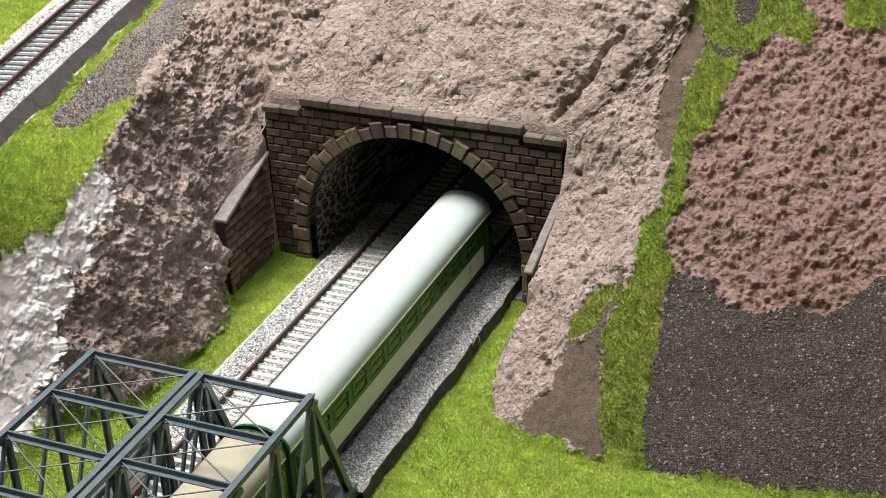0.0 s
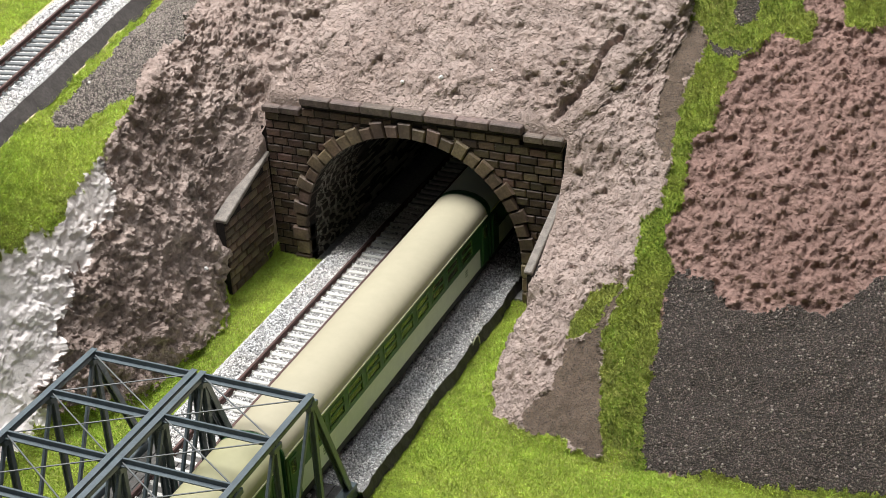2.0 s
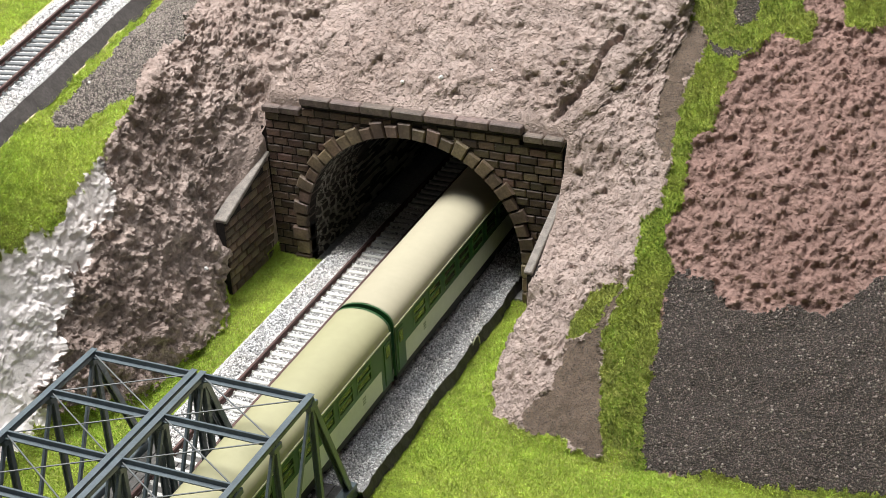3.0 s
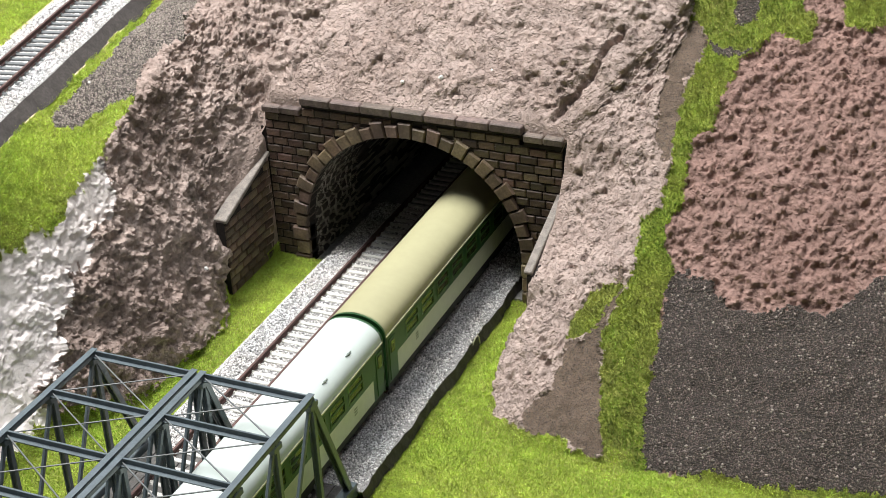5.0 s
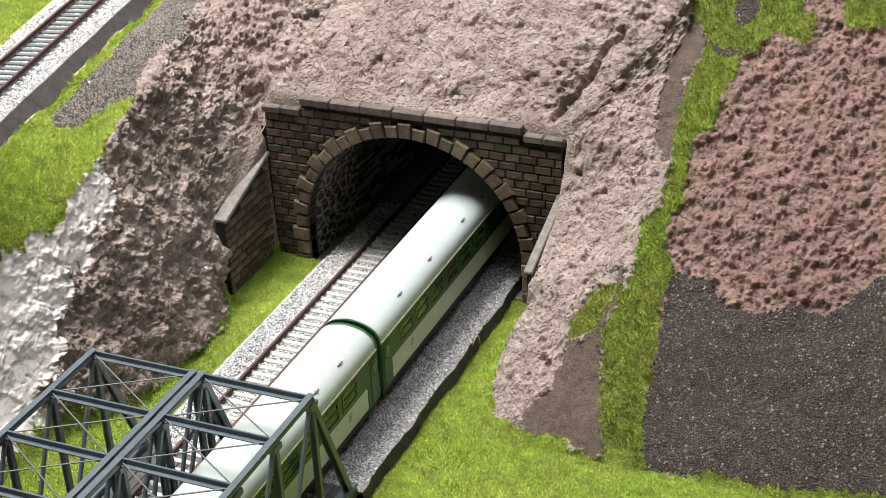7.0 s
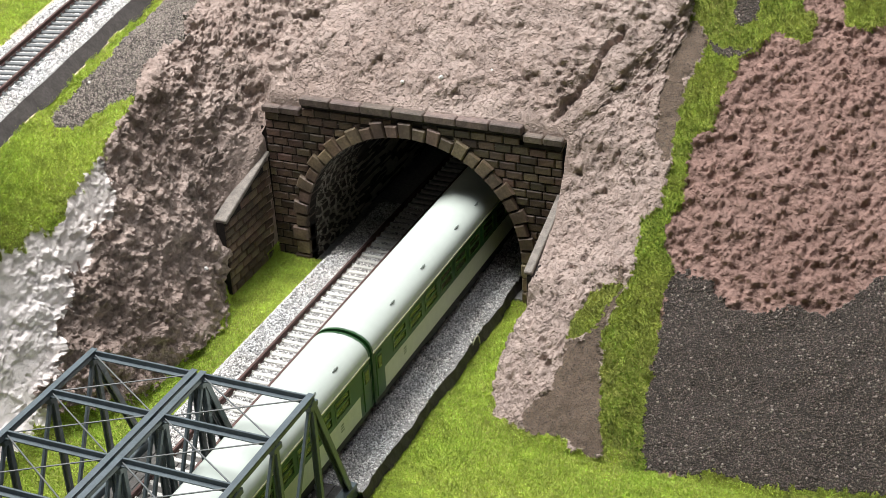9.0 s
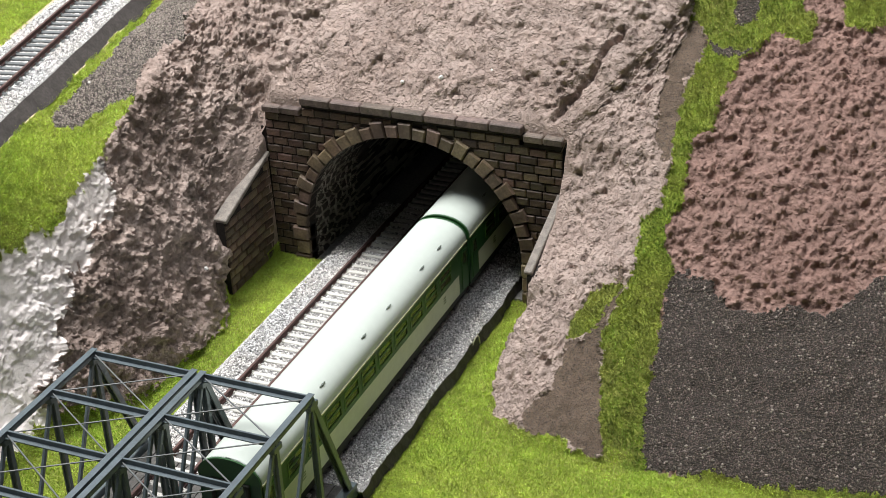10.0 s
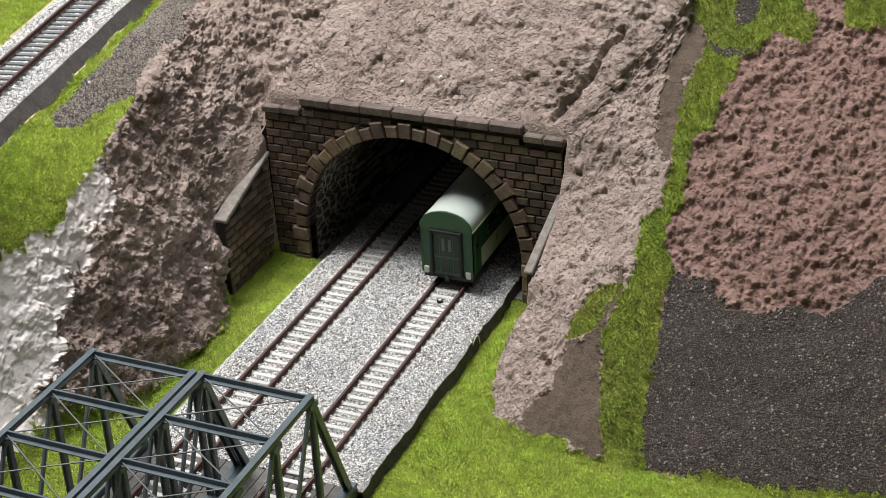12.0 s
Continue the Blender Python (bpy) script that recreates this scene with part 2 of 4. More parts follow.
def section(y):
    """A section across the tracks at y: corner points from west to east."""
    tw = upper_x(y)
    ys = (-275, -235, -190, -143, -68, 40, 160)
    ez, ex = np.interp(y, ys, (-4, 32, 80, 91, 110, 128, 190)), np.interp(y, ys, (-88, -95, -95, -89, -96, -112, -150))
    rz = max((y + 122) / 1.2 - 10, -12)
    rr = np.interp(y, (-122, -90, -56, -29, 0, 28, 61, 160), (132, 149, 166, 175, 174, 169, 168, 160))
    pts = [(-600, 127), (tw - 38, 127), (tw - 24, 127), (tw - 18, 120), (tw + 25, 120), (tw + 31, 116), (ex, ez)]
    if y < 0:
        tx = np.interp(y, (-260, -205, -160, -85, -66, -54, -53, 0), (-72, -64, -50, -46, -53, -65, -66, -59.5))
        tz = np.interp(y, (-230, -160, -72, -62, -53, -15, 0), (2, -6, -6, 8, 34, 54, 66))
        rt = np.interp(y, (-122, -68, -55, -54, 0), (116, 106, 114, 117.5, 117.5))
        kz = min(np.interp(y, (-122, -100, -66, -56, -54, -20, -5, 0), (-11.5, -7, 22, 33, 36, 51, 74, 88)), rz)
        pts += [(tx, tz), (tx + 1.5, -7 if y > -160 else tz - 1), (-30, -8), (87, -12.5), (rt, -12), (rt + np.interp(y, (-60, -54), (0.3, 0.02)) * (kz + 10), kz), (rr, rz)]
    else:
        b = np.interp(y, (0, 1.4, 3.0, 300), (80, 80, 94, 391))
        pts += [(-62, min(67 + 1.6 * y, b)), (-55, b), (0, b), (60, b), (min(114 + 0.9 * y, rr - 6), b), (min(118.5 + 0.9 * y, rr - 3), 89 + 0.95 * y), (rr, rz)]
    pts += [(340, rz), (700, rz)]
    pts = np.array(pts, float)
    for i in range(1, len(pts)):
        pts[i, 0] = max(pts[i, 0], pts[i - 1, 0] + 0.01)
    return pts


STEPS = (10, 8, 5, 10, 6, 52, 190, 12, 86, 96, 76, 110, 125, 250, 10)


def inside(x, y, poly):
    r = np.zeros(len(x), bool)
    n = len(poly)
    for i in range(n):
        (x0, y0), (x1, y1) = poly[i], poly[(i + 1) % n]
        if y0 != y1:
            r ^= ((y0 > y) != (y1 > y)) & (x < (x1 - x0) * (y - y0) / (y1 - y0) + x0)
    return r


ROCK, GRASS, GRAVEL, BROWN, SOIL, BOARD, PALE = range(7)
WEST_GRASS = [(-112, -260), (-140, -260), (-140, -150), (-130, -70), (-149, 19), (-138, -19), (-132, -57), (-127, -91), (-123, -102), (-116, -109), (-110, -101), (-110, -87), (-107, -73), (-102, -60), (-97, -70), (-96, -82), (-95, -96), (-92, -104), (-92, -114), (-90, -129), (-90, -143), (-88, -149), (-89, -161), (-94, -167), (-93, -176), (-96, -188)]
WEST_GRAVEL = [(-149, 19), (-158, 45), (-175, 120), (-130, 120), (-121, 45), (-113, 21), (-104, -2), (-112, -16), (-108, -34), (-105, -51), (-97, -70), (-103, -63), (-107, -73), (-110, -87), (-110, -101), (-116, -109), (-123, -102), (-127, -91), (-132, -57), (-138, -19)]
PALE_LIT_ROCK = [(-93, -108), (-89, -110), (-85, -113), (-82, -121), (-83, -138), (-81, -145), (-78, -150), (-81, -163), (-76, -168), (-79, -182), (-74, -186), (-74, -194), (-76, -208), (-68, -210), (-68, -225), (-46, -240), (-46, -300), (-170, -300), (-110, -170)]
STRIP = [(165, 67), (169, 56), (175, 53), (178, 47), (178, 41), (175, 33), (173, 24), (174, 13), (174, 5), (176, -5), (175, -16), (176, -25), (168, -28), (169, -41), (170, -51), (168, -60), (163, -75), (166, -88), (171, -104), (178, -124), (198, -124), (192, -101), (191, -88), (191, -75), (187, -67), (188, -55), (190, -48), (185, -43), (178, -31), (184, -25), (185, -18), (184, -12), (183, -2), (183, 5), (192, 12), (191, 17), (192, 26), (196, 36), (195, 42), (203, 45), (211, 55), (218, 54), (226, 51), (231, 54), (230, 64), (222, 67), (214, 75), (210, 90), (160, 90)]
STRIP_GAP = [(178, 49.5), (186, 46), (203, 46.5), (194, 42.5), (183, 42.5)]
STRIP_HOLE = [(185, 76), (190, 58), (196, 56), (201, 63), (200, 76)]
NORTH_PATCH = [(238, 92), (244, 62), (252, 60), (264, 63), (283, 66), (290, 92)]
WEST_PATCH = [(146, -80), (146, -72), (153, -60), (163, -55), (168, -58), (162, -66), (161, -74), (158, -79)]
EAST_SOIL = [(132, -113), (139, -119), (160, -120), (172, -125), (179, -123), (170, -100), (165, -88), (163, -72), (168, -60), (166, -46), (163, -55), (161, -74), (158, -79), (146, -82), (147, -90), (145, -102)]
RIDGE_SOIL = [(168, 57), (177, 50), (177, 42), (172, 29), (174, 13), (174, 5), (175, -5), (170, -4), (165, 3), (163, 13), (162, 20), (162, 35), (165, 43), (167, 51)]
EAST_GRAVEL = [(187, -48), (195, -48), (204, -49), (212, -54), (221, -60), (234, -59), (249, -55), (265, -55), (274, -51), (278, -44), (284, -39), (288, -36), (340, -20), (720, -20), (720, -124), (198, -124), (192, -101), (191, -75)]
FRONT_GRASS = [(80, -100), (117, -111), (136, -119), (155, -119), (163, -123), (175, -125), (181, -121), (195, -119), (200, -124), (211, -126), (231, -120), (244, -122), (267, -120), (307, -115), (720, -112), (720, -2000), (80, -2000)]
CREVICE = [(109, 5), (114, 13), (119, 15), (121, 22), (127, 27), (129, 35), (136, 43)]


def off_line(x, y, line):
    """Distance in the plan from a bent line."""
    best = np.full(len(x), 1e9)
    for (x0, y0), (x1, y1) in zip(line, line[1:]):
        dx, dy = x1 - x0, y1 - y0
        t = np.clip(((x - x0) * dx + (y - y0) * dy) / (dx * dx + dy * dy), 0, 1)
        best = np.minimum(best, np.hypot(x - x0 - t * dx, y - y0 - t * dy))
    return best


def region(x, y, z):
    p = np.stack([x, y, z], 1)
    jx, jy = x + 1.7 * fbm(p * 0.3, 3, 11, 0.6), y + 1.7 * fbm(p * 0.3, 3, 21, 0.6)
    r = np.zeros(len(x), int)
    tw = upper_x(jy)
    r[x > 178] = BROWN
    r[inside(jx, jy, EAST_GRAVEL)] = GRAVEL
    r[inside(jx, jy, EAST_SOIL) | inside(jx, jy, RIDGE_SOIL)] = SOIL
    r[inside(jx, jy, STRIP) | inside(jx, jy, WEST_PATCH) | inside(jx, jy, NORTH_PATCH)] = GRASS
    r[inside(jx, jy, STRIP_HOLE) | inside(jx, jy, STRIP_GAP)] = GRAVEL
    r[inside(jx, jy, FRONT_GRASS)] = GRASS
    r[inside(jx, jy, PALE_LIT_ROCK) & (r == ROCK)] = PALE
    r[(jy > -260) & (jx < -104) & (jx > tw + 22) & (jy < -150)] = GRASS
    r[inside(jx, jy, WEST_GRAVEL)] = GRAVEL
    r[inside(jx, jy, WEST_GRASS)] = GRASS
    r[(jx < tw + 33) & (y > -150) & (r != GRASS)] = GRASS
    r[(x < tw + 27.0 + 0.8 * np.sin(y * 0.21)) & (x > tw - 25)] = BOARD
    r[jx < tw - 25] = GRASS
    toe = np.interp(jy, (-260, -205, -160, -85, -66, -54, 0), (-76, -70, -51, -46, -53, -64, -66))
    r[(y < 0) & (jx > toe) & (x < 60) & (z < np.where(y < -150, 20, 3))] = GRASS
    r[(y < 0) & (x > 60) & (jx < 119) & (z < -6)] = GRASS
    return r


def ledge(p, freq, s, at_level=0.1, sharp=16.0):
    """Crisp trowelled flakes: a noise field pressed into plateaus with steep rims."""
    n = fbm(p * freq, 4, s, 0.55)
    return 1 / (1 + np.exp(-sharp * (n - at_level))) + 0.25 * n


def nodules(p, freq, s, share, lo=0.22, hi=0.5):
    """Round crumbs of plaster: half balls of uneven size on a share of the scattered points, in millimetres."""
    c, own = cells(p * freq, s)
    k = np.clip((own - 1 + share) / share, 0, 1)
    rad = (lo + (hi - lo) * k) * (own > 1 - share)
    return np.sqrt(np.clip(rad * rad - c * c, 0, 1)) / freq


def relief(p, r, x, y):
    """How far the plaster stands proud at each point."""
    d = np.zeros(len(p))
    big = fbm(p * 0.035, 3, 1)
    mid = fbm(p * 0.14, 4, 5, 0.55)
    fine = fbm(p * 0.6, 2, 8, 0.6)
    warp = np.stack([fbm(p * 0.22, 2, 101), fbm(p * 0.22, 2, 102), fbm(p * 0.22, 2, 103)], 1)
    w1, w2 = p + 2.2 * warp, p + 1.2 * warp
    crumb, crumb2, crumb3 = nodules(w1, 0.17, 31, 0.4), nodules(w2, 0.3, 51, 0.5), nodules(w2, 0.55, 61, 0.55)
    # torn flakes: sharp rims at three sizes
    l1, l2, l3 = ledge(p, 0.06, 71, 0.1, 26), ledge(w2, 0.13, 81, 0.1, 26), ledge(w2, 0.28, 91, 0.12, 22)
    rough = np.clip(fbm(p * 0.04, 3, 41) * 2.4 + 0.45, 0, 1)
    crack = np.clip(1 - np.abs(fbm(p * 0.04, 4, 15)) * 30, 0, 1)
    # gouges drawn out down the slope
    q = w2 * np.array((0.62, 1.0, 0.62))
    pit, pit2 = nodules(q, 0.2, 111, 0.5, 0.14, 0.38), nodules(q, 0.36, 121, 0.5, 0.2, 0.46)
    west = (x < -44) & (y < 40)
    east = (x > 90) & (x > 119 + 0.9 * y)
    rock = (r == ROCK) | (r == PALE)
    d = np.where(rock & west, 2.6 * big + 0.9 * mid + 1.9 * l1 + 1.6 * l2 + 0.9 * l3 + (0.9 * crumb + 1.0 * crumb2 + 1.0 * crumb3) * (0.15 + 0.8 * rough) + 0.25 * fine - 0.7 * pit2, d)
    gather = np.clip((20 - x) / 70, 0, 1) + np.clip((x - 70) / 60, 0, 1) + np.clip((y - 45) / 40, 0, 1)
    some = np.clip(rough * (0.35 + 0.9 * gather), 0, 1.1)
    d = np.where(rock & ~west & ~east, 1.8 * big + 0.5 * mid + 1.5 * l1 + (1.3 * l2 + 0.8 * l3 + 0.8 * crumb + 1.0 * crumb2) * some + (0.3 + 0.9 * some) * crumb3 + 0.15 * fine - 2.2 * crack - (0.4 + 0.8 * some) * pit2, d)
    d = np.where(rock & east, 1.8 * big + 0.5 * mid + 0.8 * l2 + 0.7 * l3 - 1.5 * pit - 1.2 * pit2 + 1.0 * crumb2 * rough + 1.0 * crumb3 + 0.2 * fine, d)
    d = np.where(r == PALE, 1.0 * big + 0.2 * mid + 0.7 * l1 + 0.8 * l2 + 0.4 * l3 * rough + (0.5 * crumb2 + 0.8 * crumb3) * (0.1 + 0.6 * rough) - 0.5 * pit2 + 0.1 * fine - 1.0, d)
    d = np.where(r == BROWN, 1.4 * big + 0.8 * mid + 1.3 * l2 + 1.4 * l3 + 0.8 * crumb + 1.1 * crumb2 + 1.1 * crumb3 - 0.2 * pit2 + 0.2 * fine - 2.6, d)
    d = np.where((r == GRAVEL) | (r == SOIL), 1.2 * big + 0.5 * mid, d)
    d = np.where(r == GRASS, 0.8 * big + 0.4 * mid, d)
    gap = off_line(x + 1.5 * mid, y + 1.5 * fine, CREVICE)
    d = d - np.where(rock, 6.0 * np.clip(1 - gap / 1.8, 0, 1) ** 0.5, 0)
    return d


def land(rows):
    """A grid of points over the given sections, pushed out by the plaster's relief, with each point's region."""
    grid = []
    for y in rows:
        s = section(y)
        line = []
        for i, n in enumerate(STEPS):
            t = np.arange(n)[:, None] / n
            line.append(s[i] * (1 - t) + s[i + 1] * t)
        line.append(s[-1:])
        line = np.concatenate(line)
        grid.append(np.column_stack([line[:, 0], np.full(len(line), y), line[:, 1]]))
    g = np.array(grid)
    for k in range(3):
        g[:, 1:-1, 2] = np.where(np.abs(g[:, 1:-1, 0] - 28) > 0, 0.5 * g[:, 1:-1, 2] + 0.25 * (g[:, :-2, 2] + g[:, 2:, 2]), g[:, 1:-1, 2])
    du, dv = np.gradient(g, axis=1), np.gradient(g, axis=0)
    n = np.cross(du, dv)
    n /= np.linalg.norm(n, axis=2, keepdims=True) + 1e-9
    flat = g.reshape(-1, 3)
    r = region(flat[:, 0], flat[:, 1], flat[:, 2])
    d = relief(flat, r, flat[:, 0], flat[:, 1])
    fx, fy, fz = flat.T
    d = np.where((fy > 0) & (fx > -66) & (fx < 122), d * np.clip((fy - 4) / 7, 0, 1), d)
    d = np.where((fy > -56) & (fy < 3) & (fx > -76) & (fx < 0), np.minimum(d, 3) * np.clip((-64.5 - fx) / 7, 0, 1), d)
    d = np.where((fy > -56) & (fy < 3) & (fx > 100) & (fx < 128), np.minimum(d, 3) * np.clip((fx - 117.5) / 7, 0, 1), d)
    out = flat + n.reshape(-1, 3) * d[:, None]
    return out, r, g.shape[:2]


def sheet(name, front, back, label):
    """The whole ground as one sheet, left open where the portal stands between front and back rows."""
    pts, r, (a, b) = land(np.concatenate([front, back]))
    idx = np.arange(a * b).reshape(a, b)
    q = np.stack([idx[:-1, :-1], idx[:-1, 1:], idx[1:, 1:], idx[1:, :-1]], -1)
    keep = np.ones((a - 1, b - 1), bool)
    keep[len(front) - 1, sum(STEPS[:7]):sum(STEPS[:12])] = False
    q = q[keep]
    me = solid(name, pts, q.tolist(), [M["rock"], M["turf"], M["soil"], M["brown_rock"], M["brown_soil"], M["board"], M["pale_lit_rock"]], True)
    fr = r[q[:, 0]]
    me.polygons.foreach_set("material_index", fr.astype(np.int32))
    ob = tagged(new(name, me), label, "ground", kind="structure")
    return ob, pts, q, fr


FRONT = np.concatenate([np.arange(-1860, -420, 60.0), np.arange(-420, -262, 6.0), np.arange(-262, -0.3, 0.64), [-0.3]])
BACK = np.concatenate([np.arange(0.55, 84, 0.64), np.arange(84, 240, 6.0)])
ground = sheet("ground", FRONT, BACK, "plaster railway cutting with mauve-grey rock, grass and gravel")


# ---- scattered grass fibres and grains ----
def sample(surface, which, per_mm2, keep=None):
    _, pts, q, fr = surface
    sel = q[np.isin(fr, which)]
    tri = np.concatenate([sel[:, (0, 1, 2)], sel[:, (0, 2, 3)]])
    a, b, c = pts[tri[:, 0]], pts[tri[:, 1]], pts[tri[:, 2]]
    n = np.cross(b - a, c - a)
    area = np.linalg.norm(n, axis=1) / 2
    mid = (a + b + c) / 3
    ok = (mid[:, 1] > -262) & (mid[:, 1] < 84) & (mid[:, 0] > -235) & (mid[:, 0] < 335)
    if keep is not None:
        ok &= keep(mid)
    a, b, c, n, area = a[ok], b[ok], c[ok], n[ok], area[ok]
    if not len(a):
        return np.zeros((0, 3)), np.zeros((0, 3))
    k = np.random.poisson(area * per_mm2)
    i = np.repeat(np.arange(len(a)), k)
    u, v = np.random.rand(len(i)), np.random.rand(len(i))
    f = u + v > 1
    u[f], v[f] = 1 - u[f], 1 - v[f]
    p = a[i] + u[:, None] * (b - a)[i] + v[:, None] * (c - a)[i]
    nn = n[i] / (np.linalg.norm(n[i], axis=1, keepdims=True) + 1e-9)
    return p, nn


def tri_mesh(name, verts, faces, mat, label, category):
    me = bpy.data.meshes.new(name)
    nv, nf = len(verts), len(faces)
    me.vertices.add(nv)
    me.vertices.foreach_set("co", (verts * MM).astype(np.float32).ravel())
    me.loops.add(nf * 3)
    me.loops.foreach_set("vertex_index", faces.astype(np.int32).ravel())
    me.polygons.add(nf)
    me.polygons.foreach_set("loop_start", np.arange(0, nf * 3, 3, dtype=np.int32))
    me.polygons.foreach_set("loop_total", np.full(nf, 3, np.int32))
    me.materials.append(mat)
    me.update()
    me.validate()
    return tagged(new(name, me), label, category, kind="stuff")


def fibres(name, p, n, length, width, mat, label):
    k = len(p)
    up = n * 0.55 + np.array((0, 0, 0.5)) + np.random.normal(0, 0.6, (k, 3))
    up /= np.linalg.norm(up, axis=1, keepdims=True)
    side = np.cross(up, np.random.normal(0, 1, (k, 3)))
    side /= np.linalg.norm(side, axis=1, keepdims=True) + 1e-9
    ln = length * np.random.uniform(0.55, 1.25, (k, 1))
    w = width * np.random.uniform(0.7, 1.2, (k, 1))
    base = p - up * 0.3
    v = np.stack([base - side * w, base + side * w, base + up * ln + side * 0.2 * w], 1).reshape(-1, 3)
    return tri_mesh(name, v, np.arange(3 * k).reshape(-1, 3), mat, label, "grass")


OCTA = np.array([(1, 0, 0), (-1, 0, 0), (0, 1, 0), (0, -1, 0), (0, 0, 1), (0, 0, -1)], float)
OCTA_F = np.array([(0, 2, 4), (2, 1, 4), (1, 3, 4), (3, 0, 4), (2, 0, 5), (1, 2, 5), (3, 1, 5), (0, 3, 5)])


def grains(name, p, size, mat, label, category="gravel", sink=0.2):
    k = len(p)
    q = np.random.normal(0, 1, (k, 4))
    q /= np.linalg.norm(q, axis=1, keepdims=True)
    w, x, y, z = q.T
    rot = np.stack([1 - 2 * (y * y + z * z), 2 * (x * y - z * w), 2 * (x * z + y * w), 2 * (x * y + z * w), 1 - 2 * (x * x + z * z), 2 * (y * z - x * w), 2 * (x * z - y * w), 2 * (y * z + x * w), 1 - 2 * (x * x + y * y)], 1).reshape(-1, 3, 3)
    sc = size * np.random.uniform(0.55, 1.2, (k, 1, 1)) * np.random.uniform(0.65, 1.25, (k, 6, 1))
    v = np.einsum("nij,kj->nki", rot, OCTA) * sc
    v = v + p[:, None, :] + np.array((0, 0, size * sink))
    f = (OCTA_F[None] + 6 * np.arange(k)[:, None, None]).reshape(-1, 3)
    return tri_mesh(name, v.reshape(-1, 3), f, mat, label, category)


def on_ridge(m):
    """The olive grass of the ridge, which thins out into the bright grass at its foot."""
    edge = -119 + 7 * fbm(m * 0.12, 3, 151) - 6 * np.exp(-((m[:, 0] - 186) / 16) ** 2)
    return (m[:, 0] >= 130) & (m[:, 1] >= edge)


for surf in (ground,):
    p, n = sample(surf, (GRASS,), 7.0, lambda m: ~on_ridge(m))
    if len(p):
        fibres("grass", p, n, 1.8, 0.18, M["grass"], "bright yellow-green static grass fibres on the valley floor and bank")
    p, n = sample(surf, (GRASS,), 5.5, on_ridge)
    if len(p):
        fibres("grass_strip", p, n, 2.3, 0.19, M["grass_dark"], "olive-green grass strip along the ridge of the hill")
    p, n = sample(surf, (GRAVEL,), 0.1, lambda m: m[:, 0] > 0)
    grains("coarse_gravel", p, 0.8, M["bank_grain"], "coarser grey-brown stones in the gravel")
    p, n = sample(surf, (GRAVEL,), 1.8, lambda m: m[:, 0] < 0)
    grains("bank_gravel", p, 0.6, M["bank_grain"], "brownish grey gravel on the bank below the upper track")
    p, n = sample(surf, (GRAVEL,), 2.9, lambda m: m[:, 0] > 0)
    if len(p):
        grains("gravel", p, 0.46, M["grain"], "dark grey gravel glued on the slope")
    p, n = sample(surf, (SOIL,), 3.2)
    if len(p):
        grains("grit", p, 0.3, M["brown_grain"], "fine brown grit on the slope beside the grass")


def pebble(x, y, size):
    """A white chip lying on the ground at a place of the plan."""
    _, pts, _, _ = ground
    k = np.argmin((pts[:, 0] - x) ** 2 + (pts[:, 1] - y) ** 2)
    bm = bmesh.new()
    bmesh.ops.create_icosphere(bm, subdivisions=1, radius=size)
    for v in bm.verts:
        v.co *= random.uniform(0.7, 1.2)
    bmesh.ops.scale(bm, vec=(MM, MM, MM), verts=bm.verts)
    me = bpy.data.meshes.new("pebble")
    bm.to_mesh(me)
    bm.free()
    me.materials.append(M["pebble"])
    ob = new("pebble", me)
    ob.matrix_basis = at(*(pts[k] + np.array((0, 0, size * 0.3))), 20, 35, 50)
    tagged(ob, "small white plaster chip on the rock", "pebble", "plaster chips")


for px, py, sz in ((-58, -78, 1.3), (22, 12, 1.2), (-146, -30, 1.0), (-128, -60, 0.9), (44, 14, 1.6), (70, 22, 0.8)):
    pebble(px, py, sz)


# ---- track beds ----
def bed(name, x_of, y0, y1, half_w, half_e, top, base, label, foot=1.0, step=6.0):
    """A trapezoid ballast bed that follows x_of(y)."""
    ys = np.arange(y0, y1 + 0.1, step)
    sec = [(-half_w - 5, base), (-half_w, top - 0.6), (-half_w + 3, top), (half_e - 3, top), (half_e - 0.5, top - 0.8), (half_e + foot, base)]
    v, f = [], []
    for y in ys:
        for i, (a, z) in enumerate(sec):
            wob = (0.9 * math.sin(y * 0.11 + i) + 0.5 * math.sin(y * 0.37 + 2 * i)) * (0.3 if top > 0 else (0.9 if i > 3 else 0.45)) if i in (0, 1, 4, 5) else 0
            v.append((x_of(y) + a + wob, y, z))
    k = len(sec)
    for r in range(len(ys) - 1):
        for i in range(k - 1):
            f.append((r * k + i, r * k + i + 1, (r + 1) * k + i + 1, (r + 1) * k + i))
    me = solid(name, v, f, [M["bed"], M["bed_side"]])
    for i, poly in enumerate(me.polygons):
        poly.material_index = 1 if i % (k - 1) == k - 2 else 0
    return tagged(new(name, me), label, "track bed", kind="structure")


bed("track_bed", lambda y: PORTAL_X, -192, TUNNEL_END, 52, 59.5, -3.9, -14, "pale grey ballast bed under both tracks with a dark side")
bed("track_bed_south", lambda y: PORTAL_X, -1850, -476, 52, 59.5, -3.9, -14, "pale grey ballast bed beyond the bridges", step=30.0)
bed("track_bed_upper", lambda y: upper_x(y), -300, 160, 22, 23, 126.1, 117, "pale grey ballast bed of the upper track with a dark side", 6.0)


